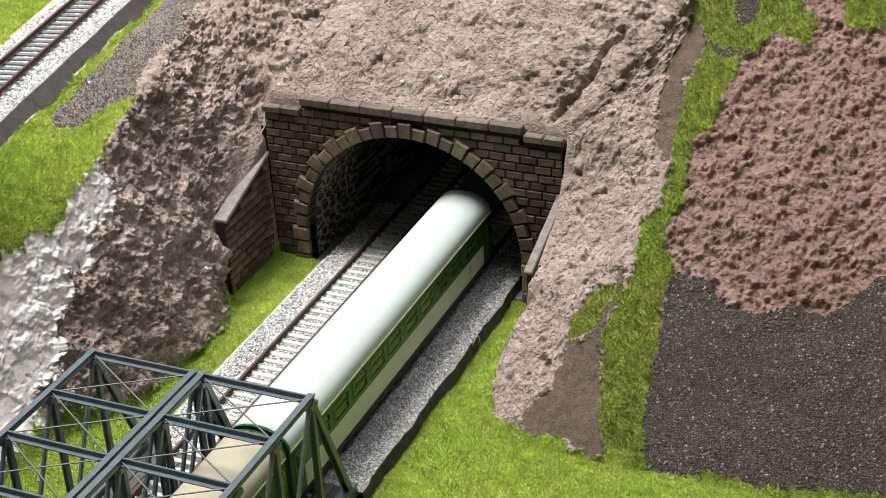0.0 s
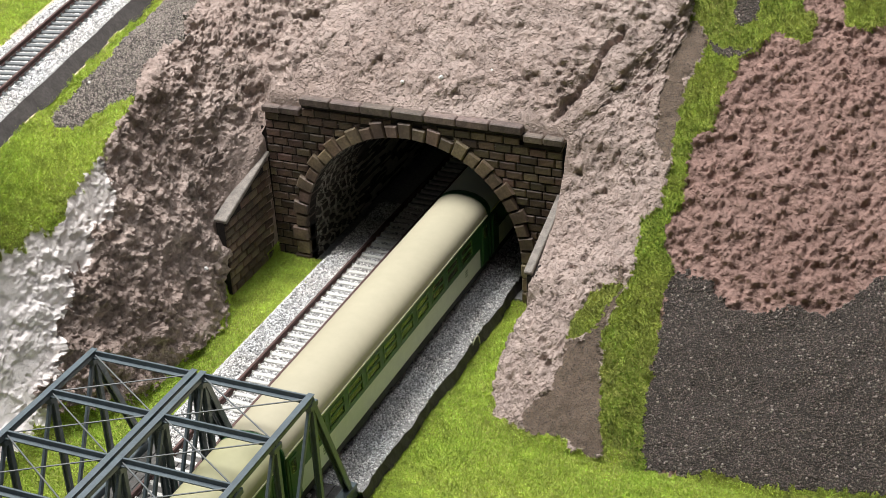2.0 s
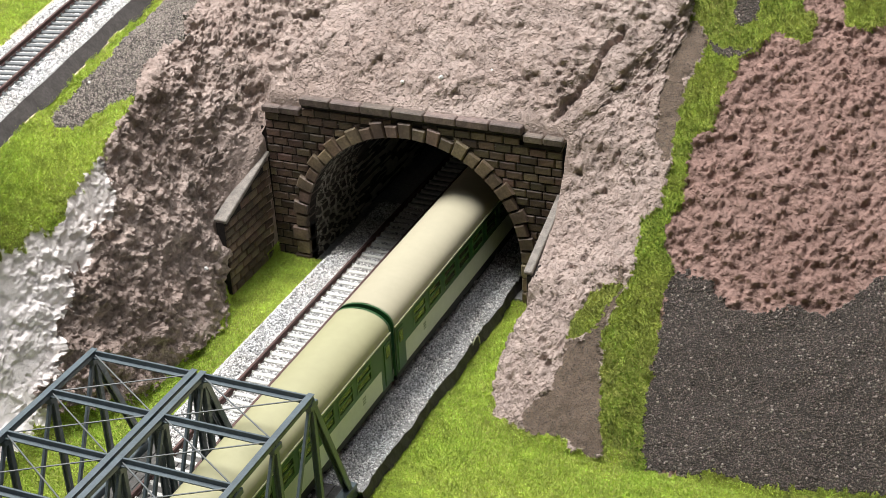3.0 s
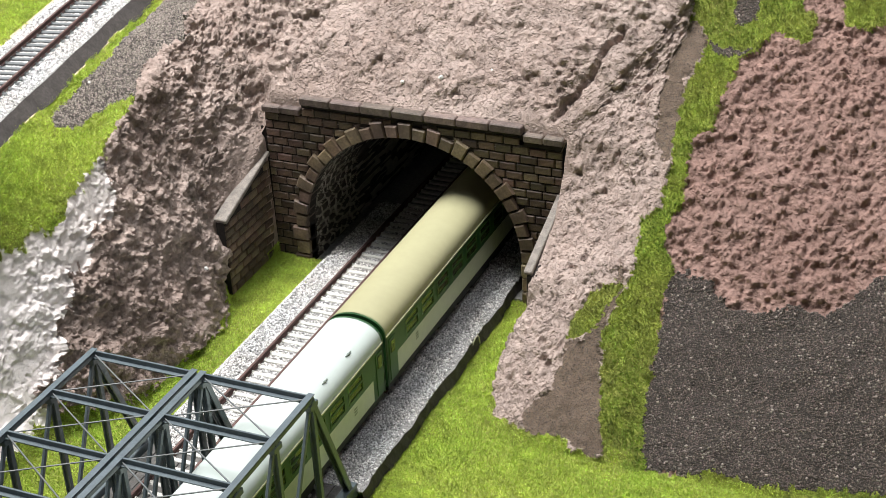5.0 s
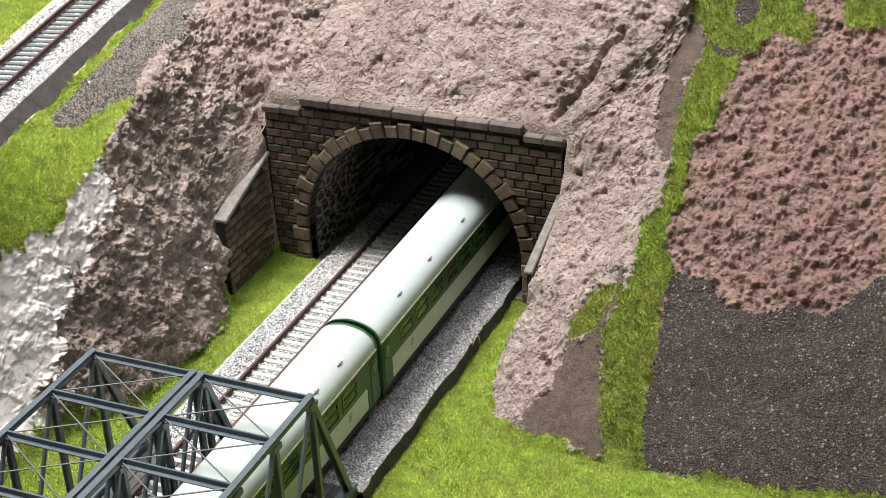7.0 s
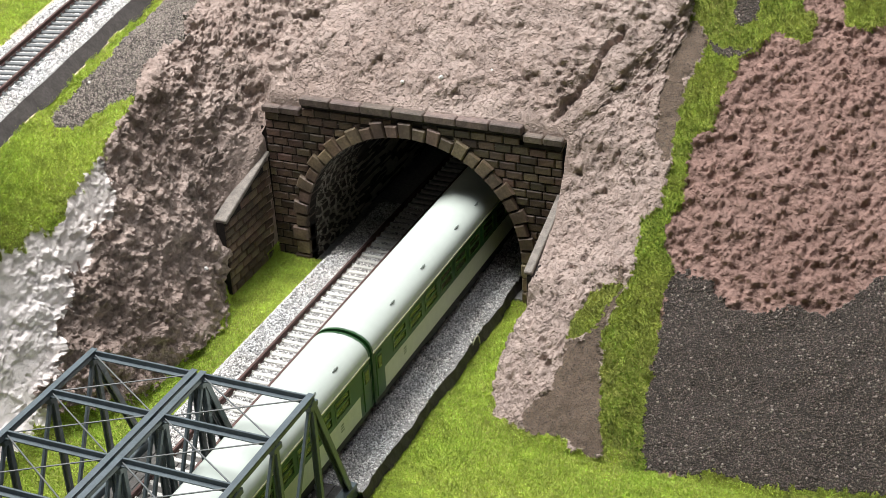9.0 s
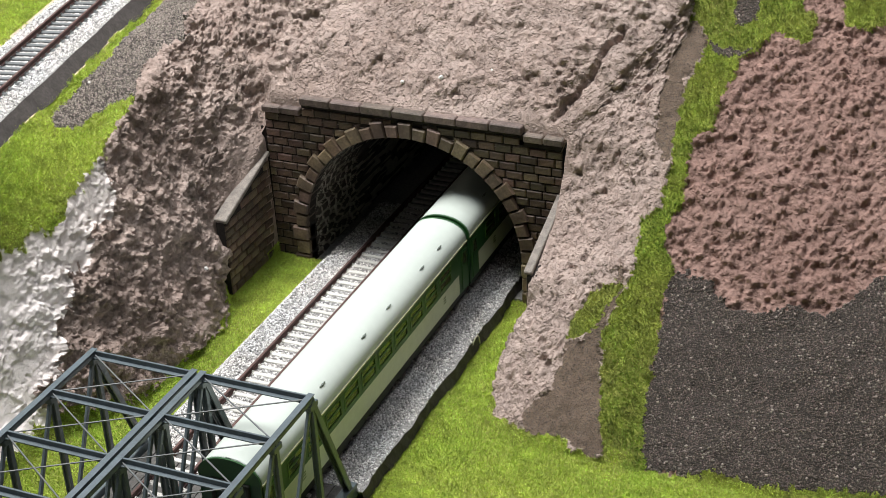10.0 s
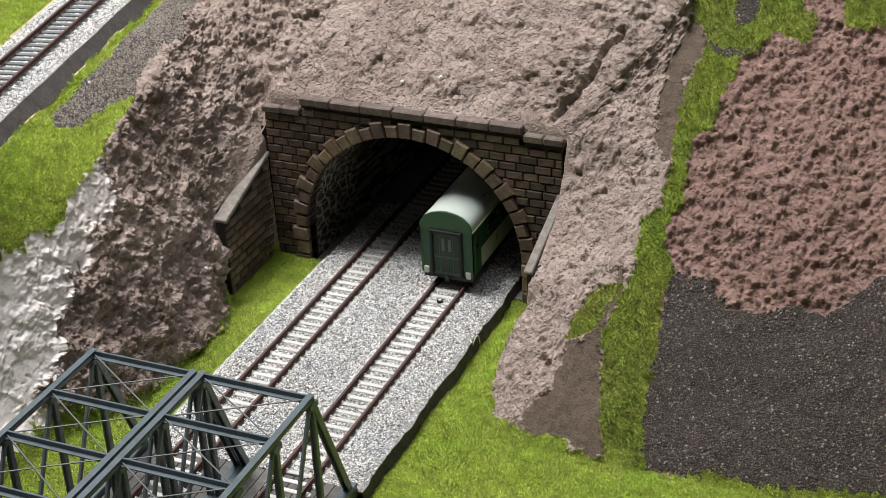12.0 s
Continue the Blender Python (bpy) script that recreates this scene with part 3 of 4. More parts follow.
def ballast_points(n, x0, x1, y0, y1, z, x_of=None):
    x, y = np.random.uniform(x0, x1, n), np.random.uniform(y0, y1, n)
    zz = z + np.random.uniform(-0.35, 0.35, n) - 0.9 * np.clip((np.abs(x - (x0 + x1) / 2) - (x1 - x0) / 2 + 4) / 4, 0, 1)
    return np.stack([x + (x_of(y) if x_of else 0), y, zz], 1)


pp = ballast_points(66000, -26.5, 86.2, -192, 70, -3.9)
grains("ballast", pp, 0.72, M["ballast"], "light grey granite ballast stones between the rails", "ballast", 0.1)
sl = ballast_points(7000, -30.5, -26, -192, 0, -5.0)
sl[:, 2] = -4.4 + (sl[:, 0] + 26) * 0.9
grains("ballast_shoulder", sl, 0.72, M["ballast"], "light grey ballast stones on the shoulder by the grass", "ballast", 0.1)
pu = ballast_points(26000, -23, 22, -200, 70, 126.1, upper_x)
pu[:, 2] -= 0.45 * (np.abs(pu[:, 0] - upper_x(pu[:, 1])) < 8)
grains("ballast_upper", pu, 0.74, M["ballast"], "light grey ballast stones of the upper track", "ballast", 0.1)


# ---- tracks ----
def rail_mesh(length, name):
    prof = [(-1.3, -2.9), (1.3, -2.9), (1.2, -2.4), (0.45, -2.0), (0.45, -1.0), (0.68, -0.75), (0.68, -0.1), (0.5, 0), (-0.5, 0), (-0.68, -0.1), (-0.68, -0.75), (-0.45, -1.0), (-0.45, -2.0), (-1.2, -2.4)]
    v = [(x, y, z) for y in (0, length) for x, z in prof]
    k = len(prof)
    f = [(i, (i + 1) % k, k + (i + 1) % k, k + i) for i in range(k)] + [tuple(range(k))[::-1], tuple(range(k, 2 * k))]
    me = solid(name, v, f, [M["rail"], M["rail_head"]])
    me.polygons[7].material_index = 1
    return me


def sleeper_mesh(mat):
    """A concrete sleeper with a lowered middle, rail seats and clips."""
    bm = bmesh.new()
    block(bm, -11.8, 11.8, -1.3, 1.3, -4.4, -2.8, 0.3)
    for s in (-8.6, 8.6):
        block(bm, s - 2.2, s + 2.2, -1.0, 1.0, -2.9, -2.5, 0.0)
        for q in (-1.5, 1.5):
            block(bm, s + q - 0.35, s + q + 0.35, -0.5, 0.5, -2.5, -1.9, 0.0)
    bmesh.ops.scale(bm, vec=(MM, MM, MM), verts=bm.verts)
    me = bpy.data.meshes.new("sleeper")
    bm.to_mesh(me)
    bm.free()
    me.materials.append(mat)
    return me


PITCH = 6.45


def track(name, m, length, mat, label):
    t = thing(name, label, "railway track", "tracks", m=m)
    rail = rail_mesh(length, "rail")
    for s in (-8.6, 8.6):
        piece("rail", rail, t, at(s, 0, 0), "rust-brown steel rail")
    sl = sleeper_mesh(mat)
    for i in range(int(length / PITCH)):
        piece("sleeper", sl, t, at(random.uniform(-0.15, 0.15), (i + 0.5) * PITCH, random.uniform(-0.08, 0.08), 0, 0, random.uniform(-0.5, 0.5)))
    return t


Y_START = -520
track("railway_track", at(TRACK_X[0], Y_START, 0), TUNNEL_END - 20 - Y_START, M["sleeper"], "model track with rusty rails on pale sleepers into the tunnel")
track("railway_track", at(TRACK_X[1], -1800, 0), TUNNEL_END - 20 + 1800, M["sleeper"], "model track with rusty rails on pale sleepers under the coaches")
ang = math.degrees(math.atan(0.19))
track("upper_railway_track", at(upper_x(-240), -240, 130, 0, 0, ang), 380, M["sleeper_dark"], "model track with rusty rails and dark sleepers on the upper bank")

# more ballast heaped outside the rails
for cx in TRACK_X:
    hp = np.concatenate([ballast_points(2600, cx + a, cx + b, -192, 60, -3.0) for a, b in ((-13.5, -10.0), (10.0, 13.5))])
    grains("ballast_heap", hp, 0.7, M["ballast"], "light grey ballast stones heaped outside the rails", "ballast", 0.1)

# a small round sensor between the rails of the train's track
sensor = thing("track_sensor", "small dark round sensor between the rails", "sensor", m=at(TRACK_X[1] + 0.6, -29.0, -2.8))
bm = bmesh.new()
rod(bm, (0, 0, 0), (0, 0, 1.4), 1.7, 14)
part("housing", bm, M["black"], sensor)
bm = bmesh.new()
rod(bm, (0, 0, 1.3), (0, 0, 1.7), 0.8, 10)
part("lens", bm, M["pebble"], sensor)

# a loose end of pale wire at the edge of the ballast
wire = thing("wire", "short loop of pale wire at the ballast edge", "wire", m=at(85.6, -54.0, -9.5))
bm = bmesh.new()
last = None
for i in range(9):
    a = math.pi * i / 8
    q = (2.2 * math.sin(a * 0.7), -4 + 8 * i / 8, 7.0 * math.sin(a) - 0.5)
    if last:
        rod(bm, last, q, 0.35, 6)
    last = q
part("strand", bm, M["glue"], wire)

# ---- tunnel portal ----
portal = thing("tunnel_portal", "dark brown stone tunnel portal with a round arch", "tunnel portal")
TH = 9.0


def arch_points(r, n=40, low=-12.0):
    pts = [(PORTAL_X - r, low)]
    pts += [(PORTAL_X - r * math.cos(a), ARCH_Z + r * math.sin(a)) for a in np.linspace(0, math.pi, n)]
    pts += [(PORTAL_X + r, low)]
    return pts


def portal_core():
    inner = arch_points(ARCH_R)
    x0, x1, top = -59.0, 116.5, 82.6
    outer = []
    for x, z in inner:
        if z <= ARCH_Z:
            outer.append((x0 if x < PORTAL_X else x1, z))
        else:
            dx, dz = x - PORTAL_X, z - ARCH_Z
            k = min((top - ARCH_Z) / max(dz, 1e-6), ((x1 if dx > 0 else x0) - PORTAL_X) / dx if abs(dx) > 1e-6 else 9e9)
            outer.append((PORTAL_X + dx * k, ARCH_Z + dz * k))
    v, f, n = [], [], len(inner)
    for y in (1.2, TH):
        v += [(x, y, z) for x, z in inner] + [(x, y, z) for x, z in outer]
    for i in range(n - 1):
        f += [(i, i + 1, n + i + 1, n + i), (2 * n + i, 3 * n + i, 3 * n + i + 1, 2 * n + i + 1), (i, 2 * n + i, 2 * n + i + 1, i + 1), (n + i, n + i + 1, 3 * n + i + 1, 3 * n + i)]
    return solid("masonry_core", v, f, M["mortar"])


piece("masonry_core", portal_core(), portal)
# corner wedges of the wall above the arch
bm = bmesh.new()
block(bm, -59.0, -34, 1.25, 4.6, 60, 82.6)
block(bm, 92, 116.5, 1.25, 4.6, 60, 85.6)
block(bm, -35.4, 95, 1.25, 4.6, 79.5, 89.3)
block(bm, -62.6, -58.9, 1.6, 4.6, -14, 72)
part("masonry_backing", bm, M["mortar"], portal)


def brick_mesh(w, h, d, inset, name, mat):
    """A block with a chamfered face towards -y, lying on the x-z plane."""
    v = [(sx * w / 2, d, sz * h / 2) for sx, sz in ((-1, -1), (1, -1), (1, 1), (-1, 1))]
    v += [(x, 0.35, z) for x, _, z in v[:4]]
    j = [random.uniform(-0.12, 0.12) for _ in range(8)]
    v += [(sx * (w / 2 - inset) + j[2 * i], -0.15 + 0.3 * j[i], sz * (h / 2 - inset) + j[2 * i + 1]) for i, (sx, sz) in enumerate(((-1, -1), (1, -1), (1, 1), (-1, 1)))]
    f = []
    for a in (0, 4):
        f += [(a + i, a + (i + 1) % 4, a + 4 + (i + 1) % 4, a + 4 + i) for i in range(4)]
    f += [(8, 9, 10, 11)]
    return solid(name, v, f, mat)


COURSE = 4.95
brick_cache = {}


def put_brick(parent, x0, x1, z0, z1, place, mat, mat_name):
    w, h = round((x1 - x0 - 0.75) * 2) / 2, round(z1 - z0 - 0.75, 1)
    if w < 1.5 or h < 1.5:
        return
    kk = (w, h, mat_name, random.randrange(2))
    if kk not in brick_cache:
        brick_cache[kk] = brick_mesh(w, h, 1.6, 0.45, "brick", mat)
    piece("brick", brick_cache[kk], parent, place((x0 + x1) / 2, (z0 + z1) / 2))


def half_chord(z, r):
    return r if z <= ARCH_Z else (math.sqrt(max(r * r - (z - ARCH_Z) ** 2, 0)))


RING = ARCH_R + 7.0
row = 0
z = -12.0
while z < 86.5:
    z1 = min(z + COURSE, 89.3)
    x = -59.0 - (4.6 if row % 2 else 0.0)
    while x < 116.5:
        w = 9.3 + random.uniform(-0.8, 0.8)
        a, b = max(x, -59.0), min(x + w, 116.5)
        if 116.5 - b < 3:
            b = 116.5
        c = half_chord((z + z1) / 2, RING)
        lo, hi = PORTAL_X - c, PORTAL_X + c
        spans = [(a, b)] if c < 1 else [(a, min(b, lo)), (max(a, hi), b)]
        if z1 > 82.6:
            spans = [(max(u, -35.4), min(v, 95.0)) for u, v in spans]
        for s0, s1 in spans:
            if s1 - s0 > 2.2:
                put_brick(portal, s0, s1, z, z1, lambda px, pz: at(px, 0.5 + random.uniform(-0.2, 0.2), pz, 0, random.uniform(-0.6, 0.6), 0), M["brick"], "b")
        x += w
    z = z1
    row += 1


def voussoir_mesh(a0, a1, r0, r1, proud):
    """One arch stone between two angles; its face is chamfered."""
    def pt(a, r):
        return (-r * math.cos(a), ARCH_Z + r * math.sin(a))
    ring = [pt(a0, r0), pt((a0 + a1) / 2, r0), pt(a1, r0), pt(a1, r1), pt((a0 + a1) / 2, r1), pt(a0, r1)]
    cx, cz = sum(p[0] for p in ring) / 6, sum(p[1] for p in ring) / 6
    v = [(x, 8.0, z) for x, z in ring] + [(x, -proud + 0.9, z) for x, z in ring]
    v += [(cx + (x - cx) * 0.86 , -proud, cz + (z - cz) * 0.86) for x, z in ring]
    f = []
    for s in (0, 6):
        f += [(s + i, s + (i + 1) % 6, s + 6 + (i + 1) % 6, s + 6 + i) for i in range(6)]
    f += [(12, 13, 14, 15, 16, 17)]
    return solid("arch_stone", v, f, M["voussoir"])


NV = 27
for i in range(NV):
    a0, a1 = math.pi * i / NV + 0.006, math.pi * (i + 1) / NV - 0.006
    piece("arch_stone", voussoir_mesh(a0, a1, ARCH_R, ARCH_R + (9.2 if i % 2 else 7.0) + random.uniform(-0.5, 0.5), 1.6 + random.uniform(-0.25, 0.5)), portal, at(PORTAL_X, 0, 0))
for side in (-1, 1):
    zz, i = ARCH_Z, 0
    while zz > -12:
        w = 8.0 if i % 2 else 10.0
        bm = bmesh.new()
        xa, xb = PORTAL_X + side * ARCH_R, PORTAL_X + side * (ARCH_R + w)
        block(bm, min(xa, xb), max(xa, xb), -1.7 + random.uniform(-0.3, 0.3), 8, max(zz - 8.6, -13), zz - 0.5, 0.7)
        part("arch_stone", bm, M["voussoir"], portal)
        zz -= 8.8
        i += 1


def coping(x0, x1, z0, z1, n, parent):
    for i in range(n):
        a, b = x0 + (x1 - x0) * i / n, x0 + (x1 - x0) * (i + 1) / n
        bm = bmesh.new()
        block(bm, a + 0.25, b - 0.25, -1.6 + random.uniform(-0.2, 0.2), 3.6, z0, z1 + random.uniform(-0.25, 0.25), 0.6)
        part("coping_stone", bm, M["coping"], parent)


coping(-59.6, -35.6, 82.6, 86.6, 2, portal)
coping(-35.5, 95.0, 89.3, 94.0, 7, portal)
coping(95.1, 117.5, 85.6, 90.0, 2, portal)


# ---- wing wall ----
def wing_wall(name, x, face, y0, y1, z0, z1, label, cap=8.0):
    w = thing(name, label, "retaining wall")
    v = [(x, y0, -12), (x, y1, -12), (x, y1, z1), (x, y0, z0)]
    v += [(a - face * 5, b, c) for a, b, c in v]
    f = [(0, 1, 2, 3), (7, 6, 5, 4)] + [(i, (i + 1) % 4, 4 + (i + 1) % 4, 4 + i) for i in range(4)]
    piece("wall_core", solid("wall_core", v, f, M["mortar"]), w)
    row, z = 0, -12.0
    while z < z0 - 2:
        y = min(y0, y1) - (5 if row % 2 else 0)
        while y < max(y0, y1):
            a, b = max(y, min(y0, y1)), min(y + 9.3, max(y0, y1))
            ytop = z1 + (z0 - z1) * (a - y1) / (y0 - y1)
            top = min(z + COURSE, ytop - 1.5)
            if top - z > 2.5 and b - a > 2:
                put_brick(w, a, b, z, top, lambda py, pz: at(x + face * 0.75, py, pz, 0, 0, 90 * face), M["brick"], "b")
            y += 9.3
        z += COURSE
        row += 1
    bm = bmesh.new()
    bar(bm, (x + face * (1.8 - cap / 2), y0, z0 + 0.8), (x + face * (1.8 - cap / 2), y1, z1 + 0.8), cap, 2.8, bev=0.5)
    part("wall_coping", bm, M["wing"], w, "pale grey sloping stone coping")
    return w


wing_wall("wing_wall", -59.6, 1, 0.0, -53.0, 56.0, 38.0, "sloping stone wing wall beside the tunnel portal")
wing_wall("wing_wall", 115.5, -1, 0.0, -52.0, 56.0, 37.5, "sloping stone wing wall half buried in the rock", 4.6)

# ---- tunnel vault ----
ysl = np.concatenate([np.arange(7.5, 64, 0.6), np.arange(64, TUNNEL_END + 1, 8.0)])
ring = []
for i in range(26):
    ring.append((-ARCH_R - 0.6, -12 + (ARCH_Z + 12) * i / 26, -1, 0))
for a in np.linspace(0, math.pi, 300):
    ring.append((-(ARCH_R + 0.6) * math.cos(a), ARCH_Z + (ARCH_R + 0.6) * math.sin(a), -math.cos(a), math.sin(a)))
for i in range(26):
    ring.append((ARCH_R + 0.6, ARCH_Z - (ARCH_Z + 12) * i / 26, 1, 0))
ring = np.array(ring)
nr, ny = len(ring), len(ysl)
arc = np.concatenate([[0], np.cumsum(np.hypot(np.diff(ring[:, 0]), np.diff(ring[:, 1])))])
S, Y = np.meshgrid(arc, ysl)
pc = np.stack([S.ravel() * 0.21, Y.ravel() * 0.13, np.zeros(S.size)], 1)
f1, own = cells(pc, 91)
f2 = sum(np.abs(cells(pc + 0.1 * np.array(o), 91)[1] - own) for o in ((1, 0, 0), (-1, 0, 0), (0, 1, 0), (0, -1, 0)))
joint = f2 > 1e-6
stone = np.where(joint, -0.3, 0.5 + 0.6 * own)
vx = PORTAL_X + np.tile(ring[:, 0], ny) - np.tile(ring[:, 2], ny) * stone
vz = np.tile(ring[:, 1], ny) - np.tile(ring[:, 3], ny) * stone
idx = np.arange(nr * ny).reshape(ny, nr)
q = np.stack([idx[:-1, :-1], idx[1:, :-1], idx[1:, 1:], idx[:-1, 1:]], -1).reshape(-1, 4)
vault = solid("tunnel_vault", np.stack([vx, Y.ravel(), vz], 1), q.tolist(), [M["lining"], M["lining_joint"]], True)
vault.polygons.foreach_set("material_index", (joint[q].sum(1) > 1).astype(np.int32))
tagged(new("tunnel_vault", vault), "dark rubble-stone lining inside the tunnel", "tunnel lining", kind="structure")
# Added black sheet: shuts the far end so the tunnel stays dark.
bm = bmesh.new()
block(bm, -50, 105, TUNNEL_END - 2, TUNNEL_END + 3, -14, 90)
part("tunnel_end_wall", bm, M["light_stop_black"], None)
tagged(bpy.data.objects["tunnel_end_wall"], "added black sheet that shuts light out of the tunnel", "wall", kind="structure")
bm = bmesh.new()
block(bm, -70, 125, 1.0, TUNNEL_END, -16, -11.5)
part("tunnel_floor", bm, M["bed"], None)
tagged(bpy.data.objects["tunnel_floor"], "dark tunnel floor under the ballast", "floor", kind="structure")

# ---- truss bridges ----
NODE_Y, PANEL, TOP_Z, BOT_Z, NP = -220.8, 32.1, 64.0, -4.0, 8


def truss(bridge, x):
    ys = [NODE_Y - i * PANEL for i in range(NP)]
    y_foot = NODE_Y + 27.0
    far_foot = ys[-1] - 27.0
    bm = bmesh.new()
    bar(bm, (x, ys[0] + 1.5, TOP_Z), (x, ys[-1] - 1.5, TOP_Z), 2.5, 2.8, bev=0.5)
    bar(bm, (x, ys[0] + 1.5, TOP_Z + 1.9), (x, ys[-1] - 1.5, TOP_Z + 1.5), 2.9, 0.4)
    part("top_chord", bm, M["steel"], bridge)
    bm = bmesh.new()
    bar(bm, (x, y_foot + 3, BOT_Z), (x, far_foot - 3, BOT_Z), 4.6, 7.0, bev=0.3)
    part("bottom_chord", bm, M["steel"], bridge)
    for a, b in ((ys[0], y_foot), (ys[-1], far_foot)):
        bm = bmesh.new()
        d = Vector((0, b - a, BOT_Z - TOP_Z)).normalized()
        up = (0, -d.z, d.y)
        bar(bm, (x, a, TOP_Z), (x, b, BOT_Z), 3.4, 0.8, up, 0.1)
        off = Vector(up) * 1.7
        for s in (-1.4, 1.4):
            bar(bm, Vector((x + s, a, TOP_Z)) - off * 0.5, Vector((x + s, b, BOT_Z)) - off * 0.5, 0.7, 2.8, up)
        part("end_post", bm, M["steel"], bridge)
    for i, y in enumerate(ys):
        bm = bmesh.new()
        bar(bm, (x, y, TOP_Z), (x, y, BOT_Z), 2.4, 0.7, (0, 1, 0))
        for s in (-1.1, 1.1):
            bar(bm, (x + s, y, TOP_Z), (x + s, y, BOT_Z), 0.6, 2.2, (0, 1, 0))
        part("post", bm, M["steel"], bridge)
        if i < NP - 1:
            bm = bmesh.new()
            up = i < NP // 2
            a, b = ((x, y, TOP_Z), (x, y - PANEL, BOT_Z)) if up else ((x, y, BOT_Z), (x, y - PANEL, TOP_Z))
            bar(bm, a, b, 1.9, 1.5, (1, 0, 0), 0.2)
            part("diagonal", bm, M["steel"], bridge)
        bm = bmesh.new()
        block(bm, x - 1.8, x + 1.8, y - 3.4, y + 3.4, TOP_Z - 4.4, TOP_Z - 1.4, 0.3)
        part("gusset_plate", bm, M["steel"], bridge)


def truss_bridge(x0, x1, label):
    b = thing("truss_bridge", label, "bridge", "railway bridges", m=None)
    for x in (x0, x1):
        truss(b, x)
    for i in range(NP):
        y = NODE_Y - i * PANEL
        bm = bmesh.new()
        bar(bm, (x0, y, TOP_Z + 0.6), (x1, y, TOP_Z + 0.6), 1.0, 2.6, bev=0.15)
        bar(bm, (x0, y - 1.5, TOP_Z - 0.6), (x1, y - 1.5, TOP_Z - 0.6), 2.4, 0.5)
        part("cross_beam", bm, M["steel"], b)
        bm = bmesh.new()
        bar(bm, (x0, y, BOT_Z - 4), (x1, y, BOT_Z - 4), 3.0, 4.0)
        part("floor_beam", bm, M["steel"], b)
        if i < NP - 1:
            for a, c in ((x0, x1), (x1, x0)):
                bm = bmesh.new()
                rod(bm, (a, y, TOP_Z + 0.2), (c, y - PANEL, TOP_Z + 0.2), 0.36)
                part("bracing_wire", bm, M["steel_wire"], b)
    n = 9
    for i in range(n):
        bm = bmesh.new()
        w = (x1 - x0 - 6) / n
        a = x0 + 3 + i * w
        block(bm, a + 0.2, a + w - 0.2, NODE_Y - (NP - 1) * PANEL - 28, NODE_Y + 28, -4.6, -3.2 - random.uniform(0, 0.25), 0.15)
        part("deck_plank", bm, M["deck"], b, "dark weathered deck plank")
    return b


truss_bridge(-26.2, 25.4, "dark grey steel truss bridge with crossed top wires")
truss_bridge(29.9, 82.3, "dark grey steel truss bridge carrying the coaches")
bm = bmesh.new()
block(bm, -34, 92, -478, -448, -40, -14.5, 1.0)
part("bridge_pier", bm, M["wing"], None)
tagged(bpy.data.objects["bridge_pier"], "grey stone pier under the bridge ends", "pier", kind="structure")

# ---- coaches ----
CW, EAVE, RIDGE_Z, SKIRT, BAND = 15.1, 34.6, 45.2, 8.0, 19.9


def body_outline(n=16):
    pts = [(-CW, SKIRT), (-CW, EAVE)]
    roof = [(-CW * math.cos(a), EAVE + (RIDGE_Z - EAVE) * math.sin(a) ** 0.86) for a in np.linspace(0, math.pi, n)]
    return pts, roof


def loft(sec, y0, y1, mat, name, close=False, smooth=True, cap=False):
    k = len(sec)
    v = [(x, y0, z) for x, z in sec] + [(x, y1, z) for x, z in sec]
    f = [(i, i + 1, k + i + 1, k + i) for i in range(k - 1)]
    if close:
        f.append((k - 1, 0, k, 2 * k - 1))
    if cap:
        f += [tuple(range(k))[::-1], tuple(range(k, 2 * k))]
    return solid(name, v, f, mat, smooth)


def side_wall(length, x, s, windows, zs, ze):
    """The window band with real openings, then its frames and panes are set in."""
    v, f = [], []
    cols = [0.0]
    for a, b in windows:
        cols += [a, b]
    cols.append(length)
    rows = [BAND, zs, ze, EAVE]
    for y in cols:
        for z in rows:
            v.append((x, y, z))
    for i in range(len(cols) - 1):
        for j in range(3):
            if i % 2 == 1 and j == 1:
                continue
            q = (4 * i + j, 4 * (i + 1) + j, 4 * (i + 1) + j + 1, 4 * i + j + 1)
            f.append(q if s > 0 else q[::-1])
    return solid("window_band", v, f, M["green"])


mesh_store = {}


def stored(keyname, make):
    if keyname not in mesh_store:
        mesh_store[keyname] = make()
    return mesh_store[keyname]


def small(name, mat, build):
    def make():
        bm = bmesh.new()
        build(bm)
        bmesh.ops.scale(bm, vec=(MM, MM, MM), verts=bm.verts)
        bmesh.ops.recalc_face_normals(bm, faces=bm.faces)
        me = bpy.data.meshes.new(name)
        bm.to_mesh(me)
        bm.free()
        me.materials.append(mat)
        return me
    return make


